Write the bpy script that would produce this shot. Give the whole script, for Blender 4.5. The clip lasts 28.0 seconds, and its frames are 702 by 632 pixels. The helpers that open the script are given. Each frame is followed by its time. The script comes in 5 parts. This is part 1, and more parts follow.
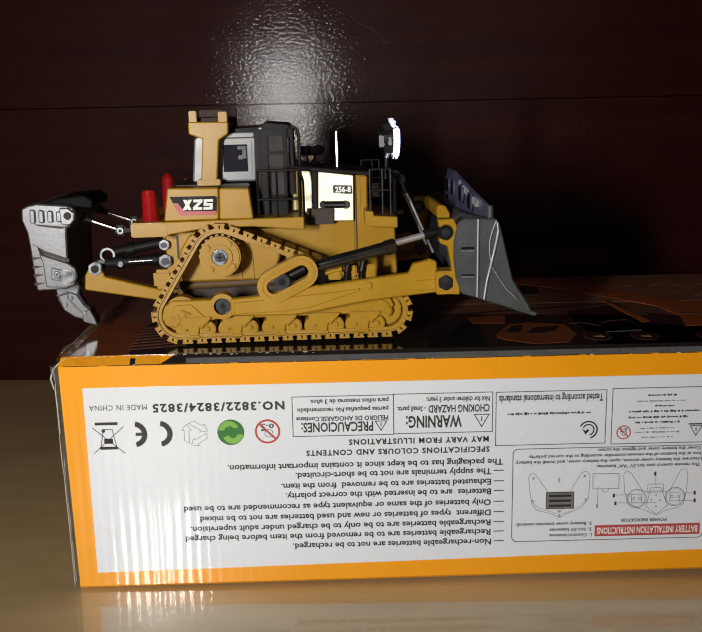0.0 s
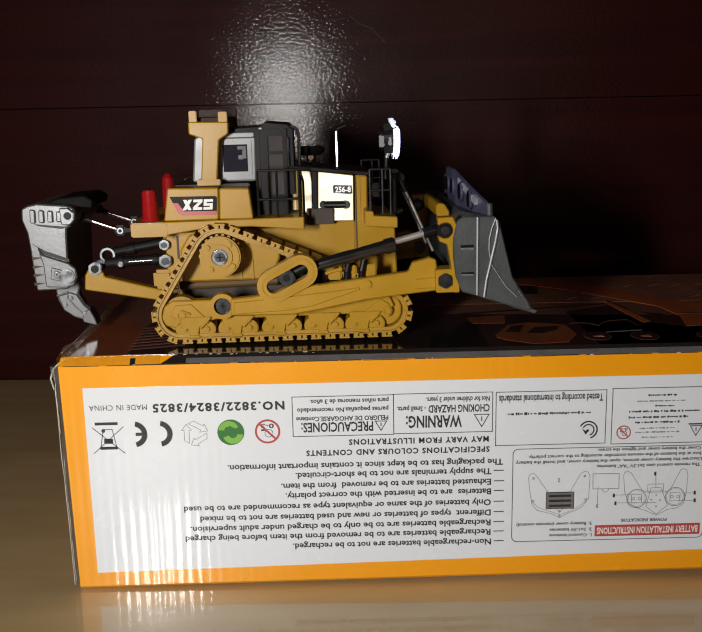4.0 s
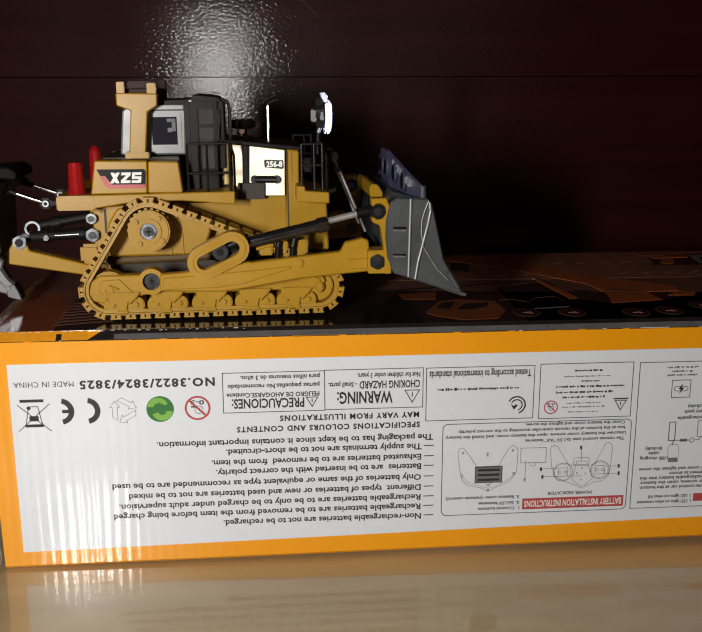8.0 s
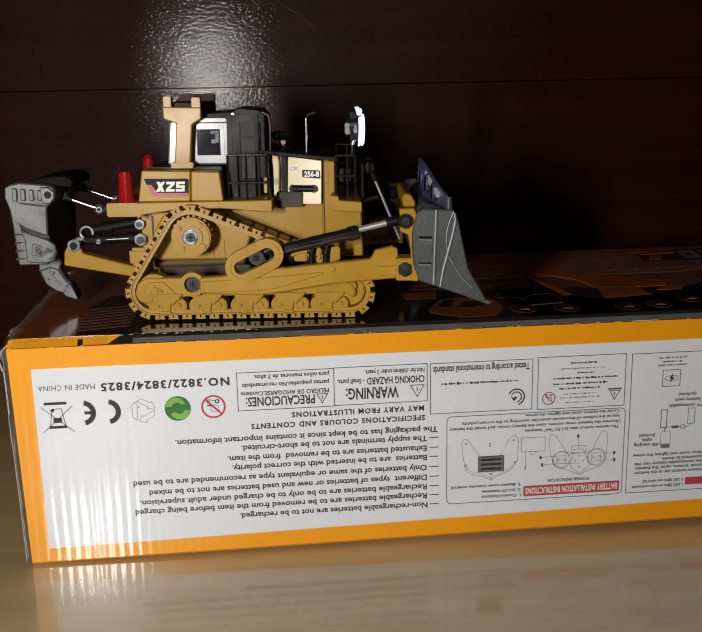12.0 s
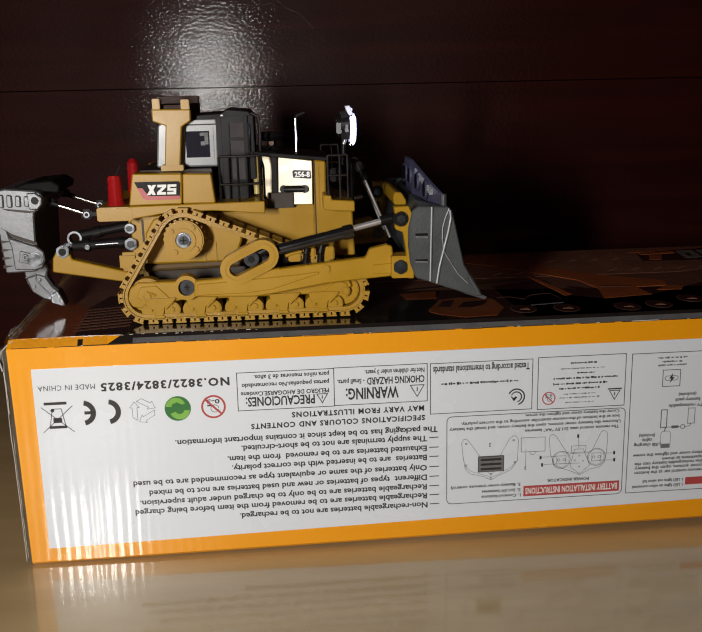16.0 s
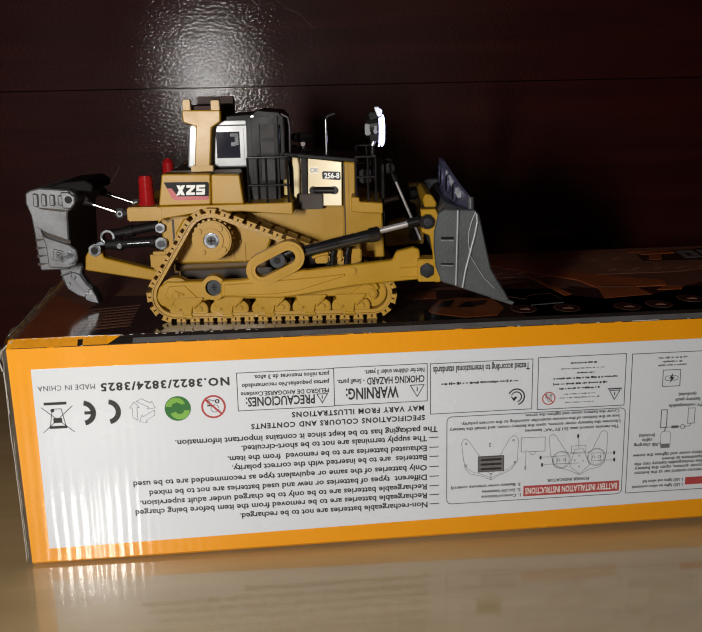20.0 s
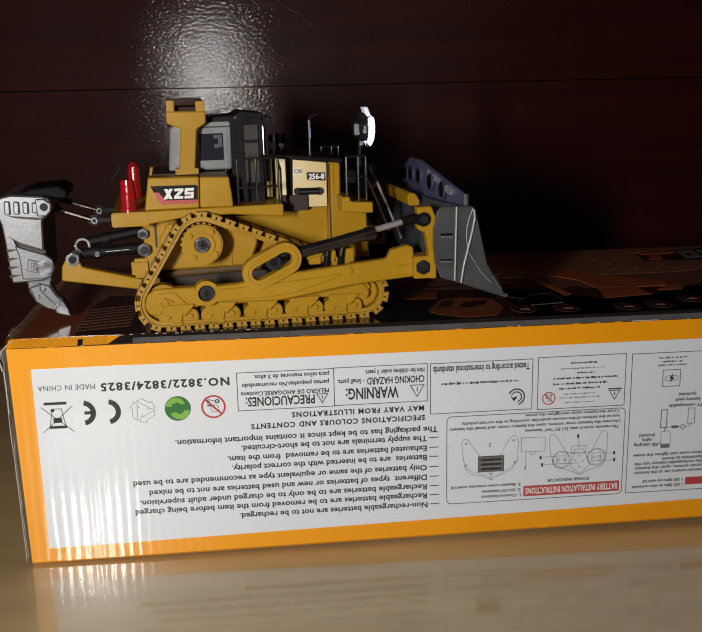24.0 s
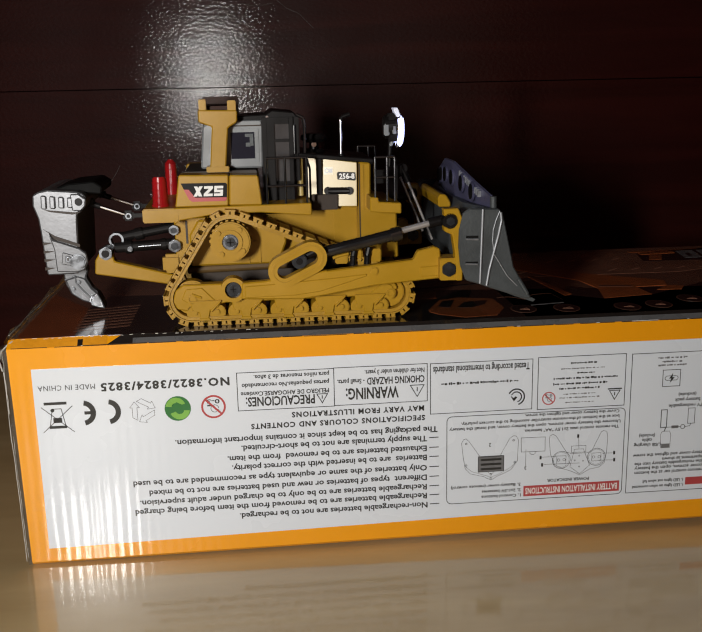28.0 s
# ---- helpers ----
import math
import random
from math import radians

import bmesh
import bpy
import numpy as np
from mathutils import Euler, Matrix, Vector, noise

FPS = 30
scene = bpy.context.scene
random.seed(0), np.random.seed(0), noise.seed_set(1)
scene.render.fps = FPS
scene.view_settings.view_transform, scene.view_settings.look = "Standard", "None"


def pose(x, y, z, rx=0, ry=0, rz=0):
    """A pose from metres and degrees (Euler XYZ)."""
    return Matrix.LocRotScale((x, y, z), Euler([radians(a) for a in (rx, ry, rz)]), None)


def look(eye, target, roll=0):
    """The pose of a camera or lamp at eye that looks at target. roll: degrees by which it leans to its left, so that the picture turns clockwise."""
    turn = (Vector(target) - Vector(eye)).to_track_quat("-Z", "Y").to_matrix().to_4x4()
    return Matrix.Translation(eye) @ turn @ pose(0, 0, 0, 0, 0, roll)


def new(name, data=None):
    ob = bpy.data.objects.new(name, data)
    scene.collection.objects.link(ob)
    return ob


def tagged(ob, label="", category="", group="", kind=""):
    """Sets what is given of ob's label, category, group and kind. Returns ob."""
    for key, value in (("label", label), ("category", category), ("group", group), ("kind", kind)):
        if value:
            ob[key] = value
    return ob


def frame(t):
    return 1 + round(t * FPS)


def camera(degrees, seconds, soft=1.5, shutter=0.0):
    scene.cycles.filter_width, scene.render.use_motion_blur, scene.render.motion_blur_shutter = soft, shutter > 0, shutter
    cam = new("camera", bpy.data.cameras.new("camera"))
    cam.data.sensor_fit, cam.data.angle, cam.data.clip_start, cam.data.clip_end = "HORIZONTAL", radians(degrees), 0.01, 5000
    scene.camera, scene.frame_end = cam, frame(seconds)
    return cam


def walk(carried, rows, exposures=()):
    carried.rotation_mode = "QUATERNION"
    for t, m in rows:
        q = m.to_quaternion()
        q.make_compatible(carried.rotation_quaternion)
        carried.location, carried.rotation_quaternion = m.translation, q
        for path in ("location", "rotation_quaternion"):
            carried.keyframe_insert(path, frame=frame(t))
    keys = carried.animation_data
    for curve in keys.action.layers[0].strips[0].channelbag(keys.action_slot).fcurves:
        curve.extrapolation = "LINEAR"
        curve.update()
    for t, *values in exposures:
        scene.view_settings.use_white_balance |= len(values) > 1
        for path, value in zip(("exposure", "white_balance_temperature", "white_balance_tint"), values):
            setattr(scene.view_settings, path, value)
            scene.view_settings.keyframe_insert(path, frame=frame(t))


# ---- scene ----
# A toy bulldozer on a carton, on a light wooden table before a dark varnished wall.
# x runs along the carton, y away from the camera, z up; the table top is z = 0.
cam = camera(40.0, 28.0, soft=1.35)


def seen_from(x, y, z, yaw, pitch, roll):
    """A camera pose: yaw to the left of +y, pitch up, roll, in degrees."""
    a, p = radians(yaw), radians(pitch)
    ahead = Vector((-math.sin(a) * math.cos(p), math.cos(a) * math.cos(p), math.sin(p)))
    eye = Vector((x, y, z))
    return look(eye, eye + ahead, roll)


START = seen_from(0.1132, -0.3747, 0.2007, -0.56, -12.71, -1.18)
REST = seen_from(0.1051, -0.3930, 0.2040, -5.27, -13.98, -1.20)
walk(cam, [
    (0.0, START), (6.2, START),
    (6.5, seen_from(0.1130, -0.3741, 0.2012, -0.67, -12.88, -1.08)),
    (7.0, seen_from(0.1122, -0.3732, 0.2007, -1.43, -13.42, -0.37)),
    (7.5, seen_from(0.1145, -0.3687, 0.1995, -3.49, -13.51, -0.01)),
    (8.0, seen_from(0.1144, -0.3739, 0.1997, -4.56, -14.07, -0.11)),
    (8.5, seen_from(0.1044, -0.3933, 0.1973, -4.58, -14.14, -0.20)),
    (9.0, seen_from(0.1047, -0.3938, 0.1988, -5.47, -14.17, -0.64)),
    (9.5, seen_from(0.1053, -0.3945, 0.1985, -5.38, -13.70, -1.11)),
    (10.0, seen_from(0.1046, -0.3948, 0.1981, -5.38, -13.32, -1.24)),
    (10.5, REST), (28.0, REST)], exposures=[(0.0, 0.0), (6.5, 0.0), (10.5, -0.08), (28.0, -0.08)])

# ---- light ----
# warm ambient fill, added to lift the darkest shadows
world = bpy.data.worlds.new("warm_ambient_fill")
scene.world = world
world.use_nodes = True
world.node_tree.nodes["Background"].inputs["Color"].default_value = (1.0, 0.60, 0.42, 1)
world.node_tree.nodes["Background"].inputs["Strength"].default_value = 0.25
scene.view_settings.exposure = 0.0


def tall_lamp(name, energy, colour, eye, target, width, height):
    data = bpy.data.lights.new(name, "AREA")
    data.shape, data.size, data.size_y = "RECTANGLE", width, height
    data.energy, data.color = energy, colour
    ob = new(name, data)
    ob.matrix_world = look(Vector(eye), Vector(target), 0)
    return ob


# a small upright lamp beside the camera, on its left
tall_lamp("desk_lamp_light", 2.3, (1.0, 0.962, 0.915), (-0.055, -0.434, 0.202), (0.10, 0.05, 0.13), 0.03, 0.09)


# ---- materials ----
def mat(name, colour, rough=0.5, metal=0.0, vary=0.12, scale=60.0, bump=0.0, bump_scale=400.0, coat=0.0, spec=0.5, rough_vary=0.1, islands=0.0):
    """A surface with mottling at two scales, uneven gloss and a fine relief."""
    m = bpy.data.materials.new(name)
    m.use_nodes = True
    nt = m.node_tree
    b = nt.nodes["Principled BSDF"]
    b.inputs["Metallic"].default_value = metal
    b.inputs["Specular IOR Level"].default_value = spec
    b.inputs["Coat Weight"].default_value = coat
    b.inputs["Coat Roughness"].default_value = 0.08
    tc = nt.nodes.new("ShaderNodeTexCoord")
    n1, n2 = nt.nodes.new("ShaderNodeTexNoise"), nt.nodes.new("ShaderNodeTexNoise")
    n1.inputs["Scale"].default_value, n2.inputs["Scale"].default_value = scale, scale * 9
    n1.inputs["Detail"].default_value = n2.inputs["Detail"].default_value = 4
    nt.links.new(tc.outputs["Object"], n1.inputs["Vector"])
    nt.links.new(tc.outputs["Object"], n2.inputs["Vector"])
    add = nt.nodes.new("ShaderNodeMath")
    add.operation = "MULTIPLY_ADD"
    add.inputs[1].default_value = 0.4
    nt.links.new(n2.outputs["Fac"], add.inputs[0])
    nt.links.new(n1.outputs["Fac"], add.inputs[2])
    ramp = nt.nodes.new("ShaderNodeMapRange")
    ramp.inputs["From Min"].default_value, ramp.inputs["From Max"].default_value = 0.45, 0.95
    ramp.inputs["To Min"].default_value, ramp.inputs["To Max"].default_value = 1 - vary, 1 + vary
    nt.links.new(add.outputs[0], ramp.inputs["Value"])
    mul = nt.nodes.new("ShaderNodeVectorMath")
    mul.operation = "SCALE"
    mul.inputs[0].default_value = colour
    nt.links.new(ramp.outputs[0], mul.inputs["Scale"])
    nt.links.new(mul.outputs[0], b.inputs["Base Color"])
    rr = nt.nodes.new("ShaderNodeMapRange")
    rr.inputs["From Min"].default_value, rr.inputs["From Max"].default_value = 0.3, 0.7
    rr.inputs["To Min"].default_value, rr.inputs["To Max"].default_value = max(0.02, rough - rough_vary), min(1, rough + rough_vary)
    nt.links.new(n1.outputs["Fac"], rr.inputs["Value"])
    nt.links.new(rr.outputs[0], b.inputs["Roughness"])
    if bump:
        n3 = nt.nodes.new("ShaderNodeTexNoise")
        n3.inputs["Scale"].default_value, n3.inputs["Detail"].default_value = bump_scale, 3
        nt.links.new(tc.outputs["Object"], n3.inputs["Vector"])
        bp = nt.nodes.new("ShaderNodeBump")
        bp.inputs["Strength"].default_value, bp.inputs["Distance"].default_value = bump, 0.001
        nt.links.new(n3.outputs["Fac"], bp.inputs["Height"])
        nt.links.new(bp.outputs[0], b.inputs["Normal"])
    return m


YELLOW = mat("yellow_plastic", (0.385, 0.213, 0.010), 0.36, vary=0.07, spec=0.38, bump=0.02, bump_scale=700, rough_vary=0.06)
YELLOW_TRACK = mat("yellow_rubber_track", (0.370, 0.204, 0.012), 0.40, vary=0.14, bump=0.15, bump_scale=900)
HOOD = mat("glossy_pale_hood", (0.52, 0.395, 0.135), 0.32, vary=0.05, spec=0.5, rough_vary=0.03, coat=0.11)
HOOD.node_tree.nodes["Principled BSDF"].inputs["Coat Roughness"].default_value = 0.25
BLACK = mat("black_plastic", (0.0075, 0.0065, 0.0065), 0.44, vary=0.3, spec=0.15)
BLACK_MATTE = mat("matte_black_plastic", (0.005, 0.005, 0.005), 0.6, vary=0.3, spec=0.1)
# shade on the roll-over bar's beam and far post, put into the colour
SHADED_PLASTIC = mat("shaded_brown_plastic", (0.035, 0.012, 0.006), 0.5, vary=0.2, spec=0.2)
ROD_STEEL = mat("dull_rod_steel", (0.40, 0.385, 0.375), 0.34, metal=0.55, vary=0.08)
SHADED_RAIL = mat("shaded_rail", (0.10, 0.056, 0.014), 0.6, vary=0.25)
BLACK_GLOSS = mat("glossy_black_plastic", (0.010, 0.010, 0.011), 0.15, vary=0.3, spec=0.9, rough_vary=0.04, coat=0.5)
BLACK_DULL = mat("dark_underside", (0.03, 0.018, 0.010), 0.6, vary=0.3)
GREY_CAB = mat("grey_plastic", (0.21, 0.225, 0.235), 0.30, vary=0.06, coat=0.5)
GREY_CAB.node_tree.nodes["Principled BSDF"].inputs["Coat Roughness"].default_value = 0.34
SILVER = mat("silver_paint", (0.165, 0.17, 0.18), 0.38, metal=0.6, vary=0.12, bump=0.035, bump_scale=700)
STEEL_DARK = mat("dark_grey_metal", (0.062, 0.070, 0.074), 0.5, metal=0.3, vary=0.18, bump=0.12, bump_scale=800)
STEEL_EDGE = mat("bright_edge_steel", (0.27, 0.28, 0.30), 0.55, metal=0.7, vary=0.25, scale=300)
CHROME = mat("chrome", (0.62, 0.62, 0.63), 0.16, metal=1.0, vary=0.05, rough_vary=0.04)
SCREW = mat("screw_steel", (0.17, 0.18, 0.195), 0.3, metal=0.9, vary=0.2, scale=300)
SCREW_BLACK = mat("black_screw", (0.03, 0.033, 0.038), 0.35, metal=0.5, vary=0.2, scale=300)
RED = mat("red_plastic", (0.32, 0.008, 0.010), 0.12, vary=0.08, coat=0.4, rough_vary=0.05)
RED_PRINT = mat("red_print", (0.42, 0.06, 0.062), 0.4, vary=0.05)
WHITE_PRINT = mat("white_print", (0.75, 0.75, 0.73), 0.4, vary=0.03)
CREAM_PRINT = mat("cream_print", (0.62, 0.52, 0.32), 0.3, vary=0.05)
# guard metal, with the work lamp's bluish glow put into its base colour
BLUE_LIT_PLATE = mat("blue_lit_plate", (0.085, 0.085, 0.15), 0.42, metal=0.3, vary=0.2)
GLASS_DARK = mat("smoked_window", (0.02, 0.02, 0.03), 0.08, vary=0.1, rough_vary=0.03, spec=0.15)
GLASS_CLEAR = mat("cab_glass", (0.062, 0.060, 0.062), 0.1, vary=0.25, rough_vary=0.03)
BLACK_PRINT = mat("black_print", (0.025, 0.025, 0.024), 0.4, vary=0.05)
GREEN_PRINT = mat("green_print", (0.03, 0.16, 0.04), 0.35, vary=0.05)
LIGHT_GREEN = mat("light_green_print", (0.19, 0.42, 0.07), 0.35, vary=0.05)
ORANGE_PRINT = mat("orange_print", (0.83, 0.328, 0.004), 0.22, vary=0.03, scale=25, coat=0.3)
WHITE_PANEL = mat("white_panel_print", (0.685, 0.735, 0.795), 0.25, vary=0.008, scale=20, coat=0.3)
GREY_PRINT = mat("grey_print", (0.16, 0.16, 0.165), 0.25, vary=0.05)
DARK_PRINT = mat("dark_printed_lid", (0.014, 0.011, 0.010), 0.10, vary=0.3, scale=25, coat=0.3, rough_vary=0.03)
TREAD_PRINT = mat("tread_plate_print", (0.25, 0.112, 0.070), 0.12, vary=0.25, scale=60, coat=0.3, rough_vary=0.03)
CRANE_PRINT = mat("crane_orange_print", (0.36, 0.095, 0.028), 0.12, vary=0.2, scale=60, coat=0.3, rough_vary=0.03)
RUST_PRINT = mat("rust_orange_print", (0.21, 0.055, 0.018), 0.12, vary=0.2, scale=40, coat=0.3, rough_vary=0.03)
BROWN_PRINT = mat("brown_print", (0.15, 0.068, 0.044), 0.12, vary=0.25, scale=30, coat=0.3, rough_vary=0.03)


# ---- building helpers ----
def part(name, bm, material, parent=None, label=""):
    """Links a bmesh as one mesh object under a thing or a part."""
    me = bpy.data.meshes.new(name)
    bmesh.ops.recalc_face_normals(bm, faces=bm.faces)
    bm.to_mesh(me)
    bm.free()
    me.materials.append(material)
    ob = new(name, me)
    ob.parent = parent
    return tagged(ob, label) if label else ob


def bevelled(bm, width, segments=2):
    if width:
        bmesh.ops.bevel(bm, geom=[e for e in bm.edges if e.calc_face_angle(0) > 0.6], offset=width, segments=segments, affect="EDGES", clamp_overlap=True)
    return bm


def box(x0, x1, y0, y1, z0, z1, bev=0.0, bm=None):
    own = bmesh.new()
    bmesh.ops.create_cube(own, size=1, matrix=Matrix.Translation(((x0 + x1) / 2, (y0 + y1) / 2, (z0 + z1) / 2)) @ Matrix.Diagonal((x1 - x0, y1 - y0, z1 - z0, 1)))
    bevelled(own, bev)
    return merged(own, bm)


def merged(own, bm):
    if bm is None:
        return own
    me = bpy.data.meshes.new("tmp")
    own.to_mesh(me)
    own.free()
    bm.from_mesh(me)
    bpy.data.meshes.remove(me)
    return bm


def plate(points, y0, y1, bev=0.0, bm=None):
    """A plate cut to an outline in x, z and as thick as y0 to y1."""
    own = bmesh.new()
    lower = [own.verts.new((x, y0, z)) for x, z in points]
    upper = [own.verts.new((x, y1, z)) for x, z in points]
    own.faces.new(lower)
    own.faces.new(upper[::-1])
    n = len(points)
    for i in range(n):
        own.faces.new((lower[i], upper[i], upper[(i + 1) % n], lower[(i + 1) % n]))
    bmesh.ops.recalc_face_normals(own, faces=own.faces)
    bevelled(own, bev, 1)
    return merged(own, bm)


def flat(points, z0, z1, bm=None):
    """A plate cut to an outline in x, y and as thick as z0 to z1."""
    own = bmesh.new()
    lower = [own.verts.new((x, y, z0)) for x, y in points]
    upper = [own.verts.new((x, y, z1)) for x, y in points]
    own.faces.new(lower)
    own.faces.new(upper[::-1])
    n = len(points)
    for i in range(n):
        own.faces.new((lower[i], upper[i], upper[(i + 1) % n], lower[(i + 1) % n]))
    return merged(own, bm)


def rod(a, b, r, r2=None, sides=16, bev=0.0, bm=None):
    """A round bar from a to b."""
    a, b = Vector(a), Vector(b)
    own = bmesh.new()
    m = Matrix.Translation((a + b) / 2) @ (b - a).to_track_quat("Z", "Y").to_matrix().to_4x4()
    bmesh.ops.create_cone(own, cap_ends=True, segments=sides, radius1=r, radius2=r if r2 is None else r2, depth=(b - a).length, matrix=m)
    bevelled(own, bev)
    return merged(own, bm)


def disc(x, z, r, y0, y1, sides=28, bev=0.0, bm=None):
    return rod((x, y0, z), (x, y1, z), r, sides=sides, bev=bev, bm=bm)


def ring(x, z, r_out, r_in, y0, y1, sides=32, bm=None):
    """A flat ring that lies in x, z."""
    own = bmesh.new()
    loops = []
    for r, y in ((r_out, y0), (r_out, y1), (r_in, y1), (r_in, y0)):
        loops.append([own.verts.new((x + r * math.cos(k * math.tau / sides), y, z + r * math.sin(k * math.tau / sides))) for k in range(sides)])
    for a, b in zip(loops, loops[1:] + loops[:1]):
        for k in range(sides):
            own.faces.new((a[k], b[k], b[(k + 1) % sides], a[(k + 1) % sides]))
    return merged(own, bm)


def arc_pts(x, z, r, a0, a1, n=8):
    return [(x + r * math.cos(radians(a0 + (a1 - a0) * k / n)), z + r * math.sin(radians(a0 + (a1 - a0) * k / n))) for k in range(n + 1)]


def bent_bar(points, r, sides=10, bm=None):
    for a, b in zip(points, points[1:]):
        bm = rod(a, b, r, sides=sides, bm=bm)
    return bm


def thing(name, label, category, m=None, group="", kind=""):
    ob = new(name)
    ob.empty_display_size = 0.02
    if m is not None:
        ob.matrix_world = m
    return tagged(ob, label, category, group, kind)


def lettering(text, x_start, x_end, base, height, y, weight=0.0, spacing=1.0):
    """Built-in font lettering on a plane that faces -y, from x_start to x_end; upside down where x_end < x_start."""
    cu = bpy.data.curves.new("lettering", "FONT")
    cu.body, cu.size, cu.resolution_u, cu.offset, cu.space_character = text, 1.0, 2, weight, spacing
    ob = bpy.data.objects.new("lettering", cu)
    scene.collection.objects.link(ob)
    bpy.context.view_layer.update()
    me = bpy.data.meshes.new_from_object(ob.evaluated_get(bpy.context.evaluated_depsgraph_get()))
    bpy.data.objects.remove(ob)
    bm = bmesh.new()
    bm.from_mesh(me)
    bpy.data.meshes.remove(me)
    xs = [v.co.x for v in bm.verts]
    k = (x_end - x_start) / (max(xs) - min(xs))
    s = height / 0.70 * (1 if k > 0 else -1)
    left = min(xs)
    for v in bm.verts:
        v.co = Vector((x_start + (v.co.x - left) * k, y, base + v.co.y * s))
    return bm


# ---- setting ----
def varnished_wood(name, dark, light, rough, coat, grain, bump, bump_scale, coat_rough=0.1, stretch=14):
    """Varnished wood: long grain along x, pores, and an orange-peel lacquer."""
    m = mat(name, dark, rough, vary=0.2, scale=8)
    nt = m.node_tree
    b = nt.nodes["Principled BSDF"]
    tc = nt.nodes.new("ShaderNodeTexCoord")
    mp = nt.nodes.new("ShaderNodeMapping")
    mp.inputs["Scale"].default_value = (grain, grain * stretch, grain * stretch)
    n = nt.nodes.new("ShaderNodeTexNoise")
    n.inputs["Scale"].default_value, n.inputs["Detail"].default_value, n.inputs["Distortion"].default_value = 1.0, 6, 0.6
    nt.links.new(tc.outputs["Object"], mp.inputs["Vector"])
    nt.links.new(mp.outputs[0], n.inputs["Vector"])
    ramp = nt.nodes.new("ShaderNodeValToRGB")
    ramp.color_ramp.elements[0].position, ramp.color_ramp.elements[1].position = 0.35, 0.7
    ramp.color_ramp.elements[0].color, ramp.color_ramp.elements[1].color = (*dark, 1), (*light, 1)
    nt.links.new(n.outputs["Fac"], ramp.inputs["Fac"])
    nt.links.new(ramp.outputs[0], b.inputs["Base Color"])
    b.inputs["Coat Weight"].default_value, b.inputs["Coat Roughness"].default_value = coat, coat_rough
    peel = nt.nodes.new("ShaderNodeTexNoise")
    peel.inputs["Scale"].default_value, peel.inputs["Detail"].default_value = bump_scale, 4
    nt.links.new(tc.outputs["Object"], peel.inputs["Vector"])
    bp = nt.nodes.new("ShaderNodeBump")
    bp.inputs["Strength"].default_value, bp.inputs["Distance"].default_value = bump, 0.001
    nt.links.new(peel.outputs["Fac"], bp.inputs["Height"])
    nt.links.new(bp.outputs[0], b.inputs["Normal"])
    nt.links.new(bp.outputs[0], b.inputs["Coat Normal"])
    return m


TABLE_WOOD = varnished_wood("light_table_wood", (0.375, 0.265, 0.125), (0.455, 0.335, 0.17), 0.5, 1.0, 9.0, 0.030, 220, 0.080, 5)
WALL_WOOD = varnished_wood("dark_red_varnished_wood", (0.021, 0.0034, 0.0026), (0.033, 0.0053, 0.0039), 0.48, 0.18, 5.0, 0.165, 1.0, 0.06)
TABLE_WOOD.node_tree.nodes["Principled BSDF"].inputs["Coat IOR"].default_value = 1.62
wn = WALL_WOOD.node_tree
wn.nodes["Principled BSDF"].inputs["Specular IOR Level"].default_value = 0.075
# the lacquer follows the wood's pores: short flecks along the grain
for node in [n for n in wn.nodes if n.type == "BUMP"]:
    fleck = node.inputs["Height"].links[0].from_node
    mp = wn.nodes.new("ShaderNodeMapping")
    mp.inputs["Scale"].default_value = (370, 530, 530)
    wn.links.new(fleck.inputs["Vector"].links[0].from_socket, mp.inputs["Vector"])
    wn.links.new(mp.outputs[0], fleck.inputs["Vector"])
# unseen room surfaces, pale so that they bounce fill light
BOUNCE_PAINT = mat("warm_bounce_paint", (0.55, 0.40, 0.31), 0.8, vary=0.08, scale=3)

WALL_Y = 0.312
SEAM_Z = 0.198
wall = thing("wall_back", "dark red varnished wooden wall with a board seam", "wall", pose(0.1, WALL_Y, 0, 0, 0, -3.6), kind="structure")
part("plank", box(-1.7, 1.9, 0, 0.03, -0.75, SEAM_Z - 0.0004, 0.0006), WALL_WOOD, wall)
part("plank", box(-1.7, 1.9, 0, 0.03, SEAM_Z + 0.0004, 1.9, 0.0006), WALL_WOOD, wall)
# unseen backing, added to block the ambient fill behind the seam
part("seam_backing", box(-1.7, 1.9, 0.0305, 0.045, SEAM_Z - 0.05, SEAM_Z + 0.05), WALL_WOOD, wall)
SCRATCH = mat("scratched_varnish", (0.045, 0.030, 0.026), 0.5, vary=0.3, scale=200)
for pts in ([(0.0229, 0.2560), (0.0295, 0.2505), (0.0381, 0.2468), (0.0447, 0.2401), (0.0478, 0.2370)],
            [(-0.1010, 0.1335), (-0.0966, 0.1398), (-0.0936, 0.1452)],
            [(-0.0014, 0.2541), (0.0094, 0.2521), (0.0203, 0.2542)]):
    part("scratch", bent_bar([(x, -0.00005, z) for x, z in pts], 0.00018, 6), SCRATCH, wall)
table = thing("table", "light varnished wooden table top with fine grain", "table")
part("tabletop", flat([(-0.9, -1.05), (1.1, -1.05), (1.1, 0.2460), (-0.9, 0.3714)], -0.028, 0.0), TABLE_WOOD, table)
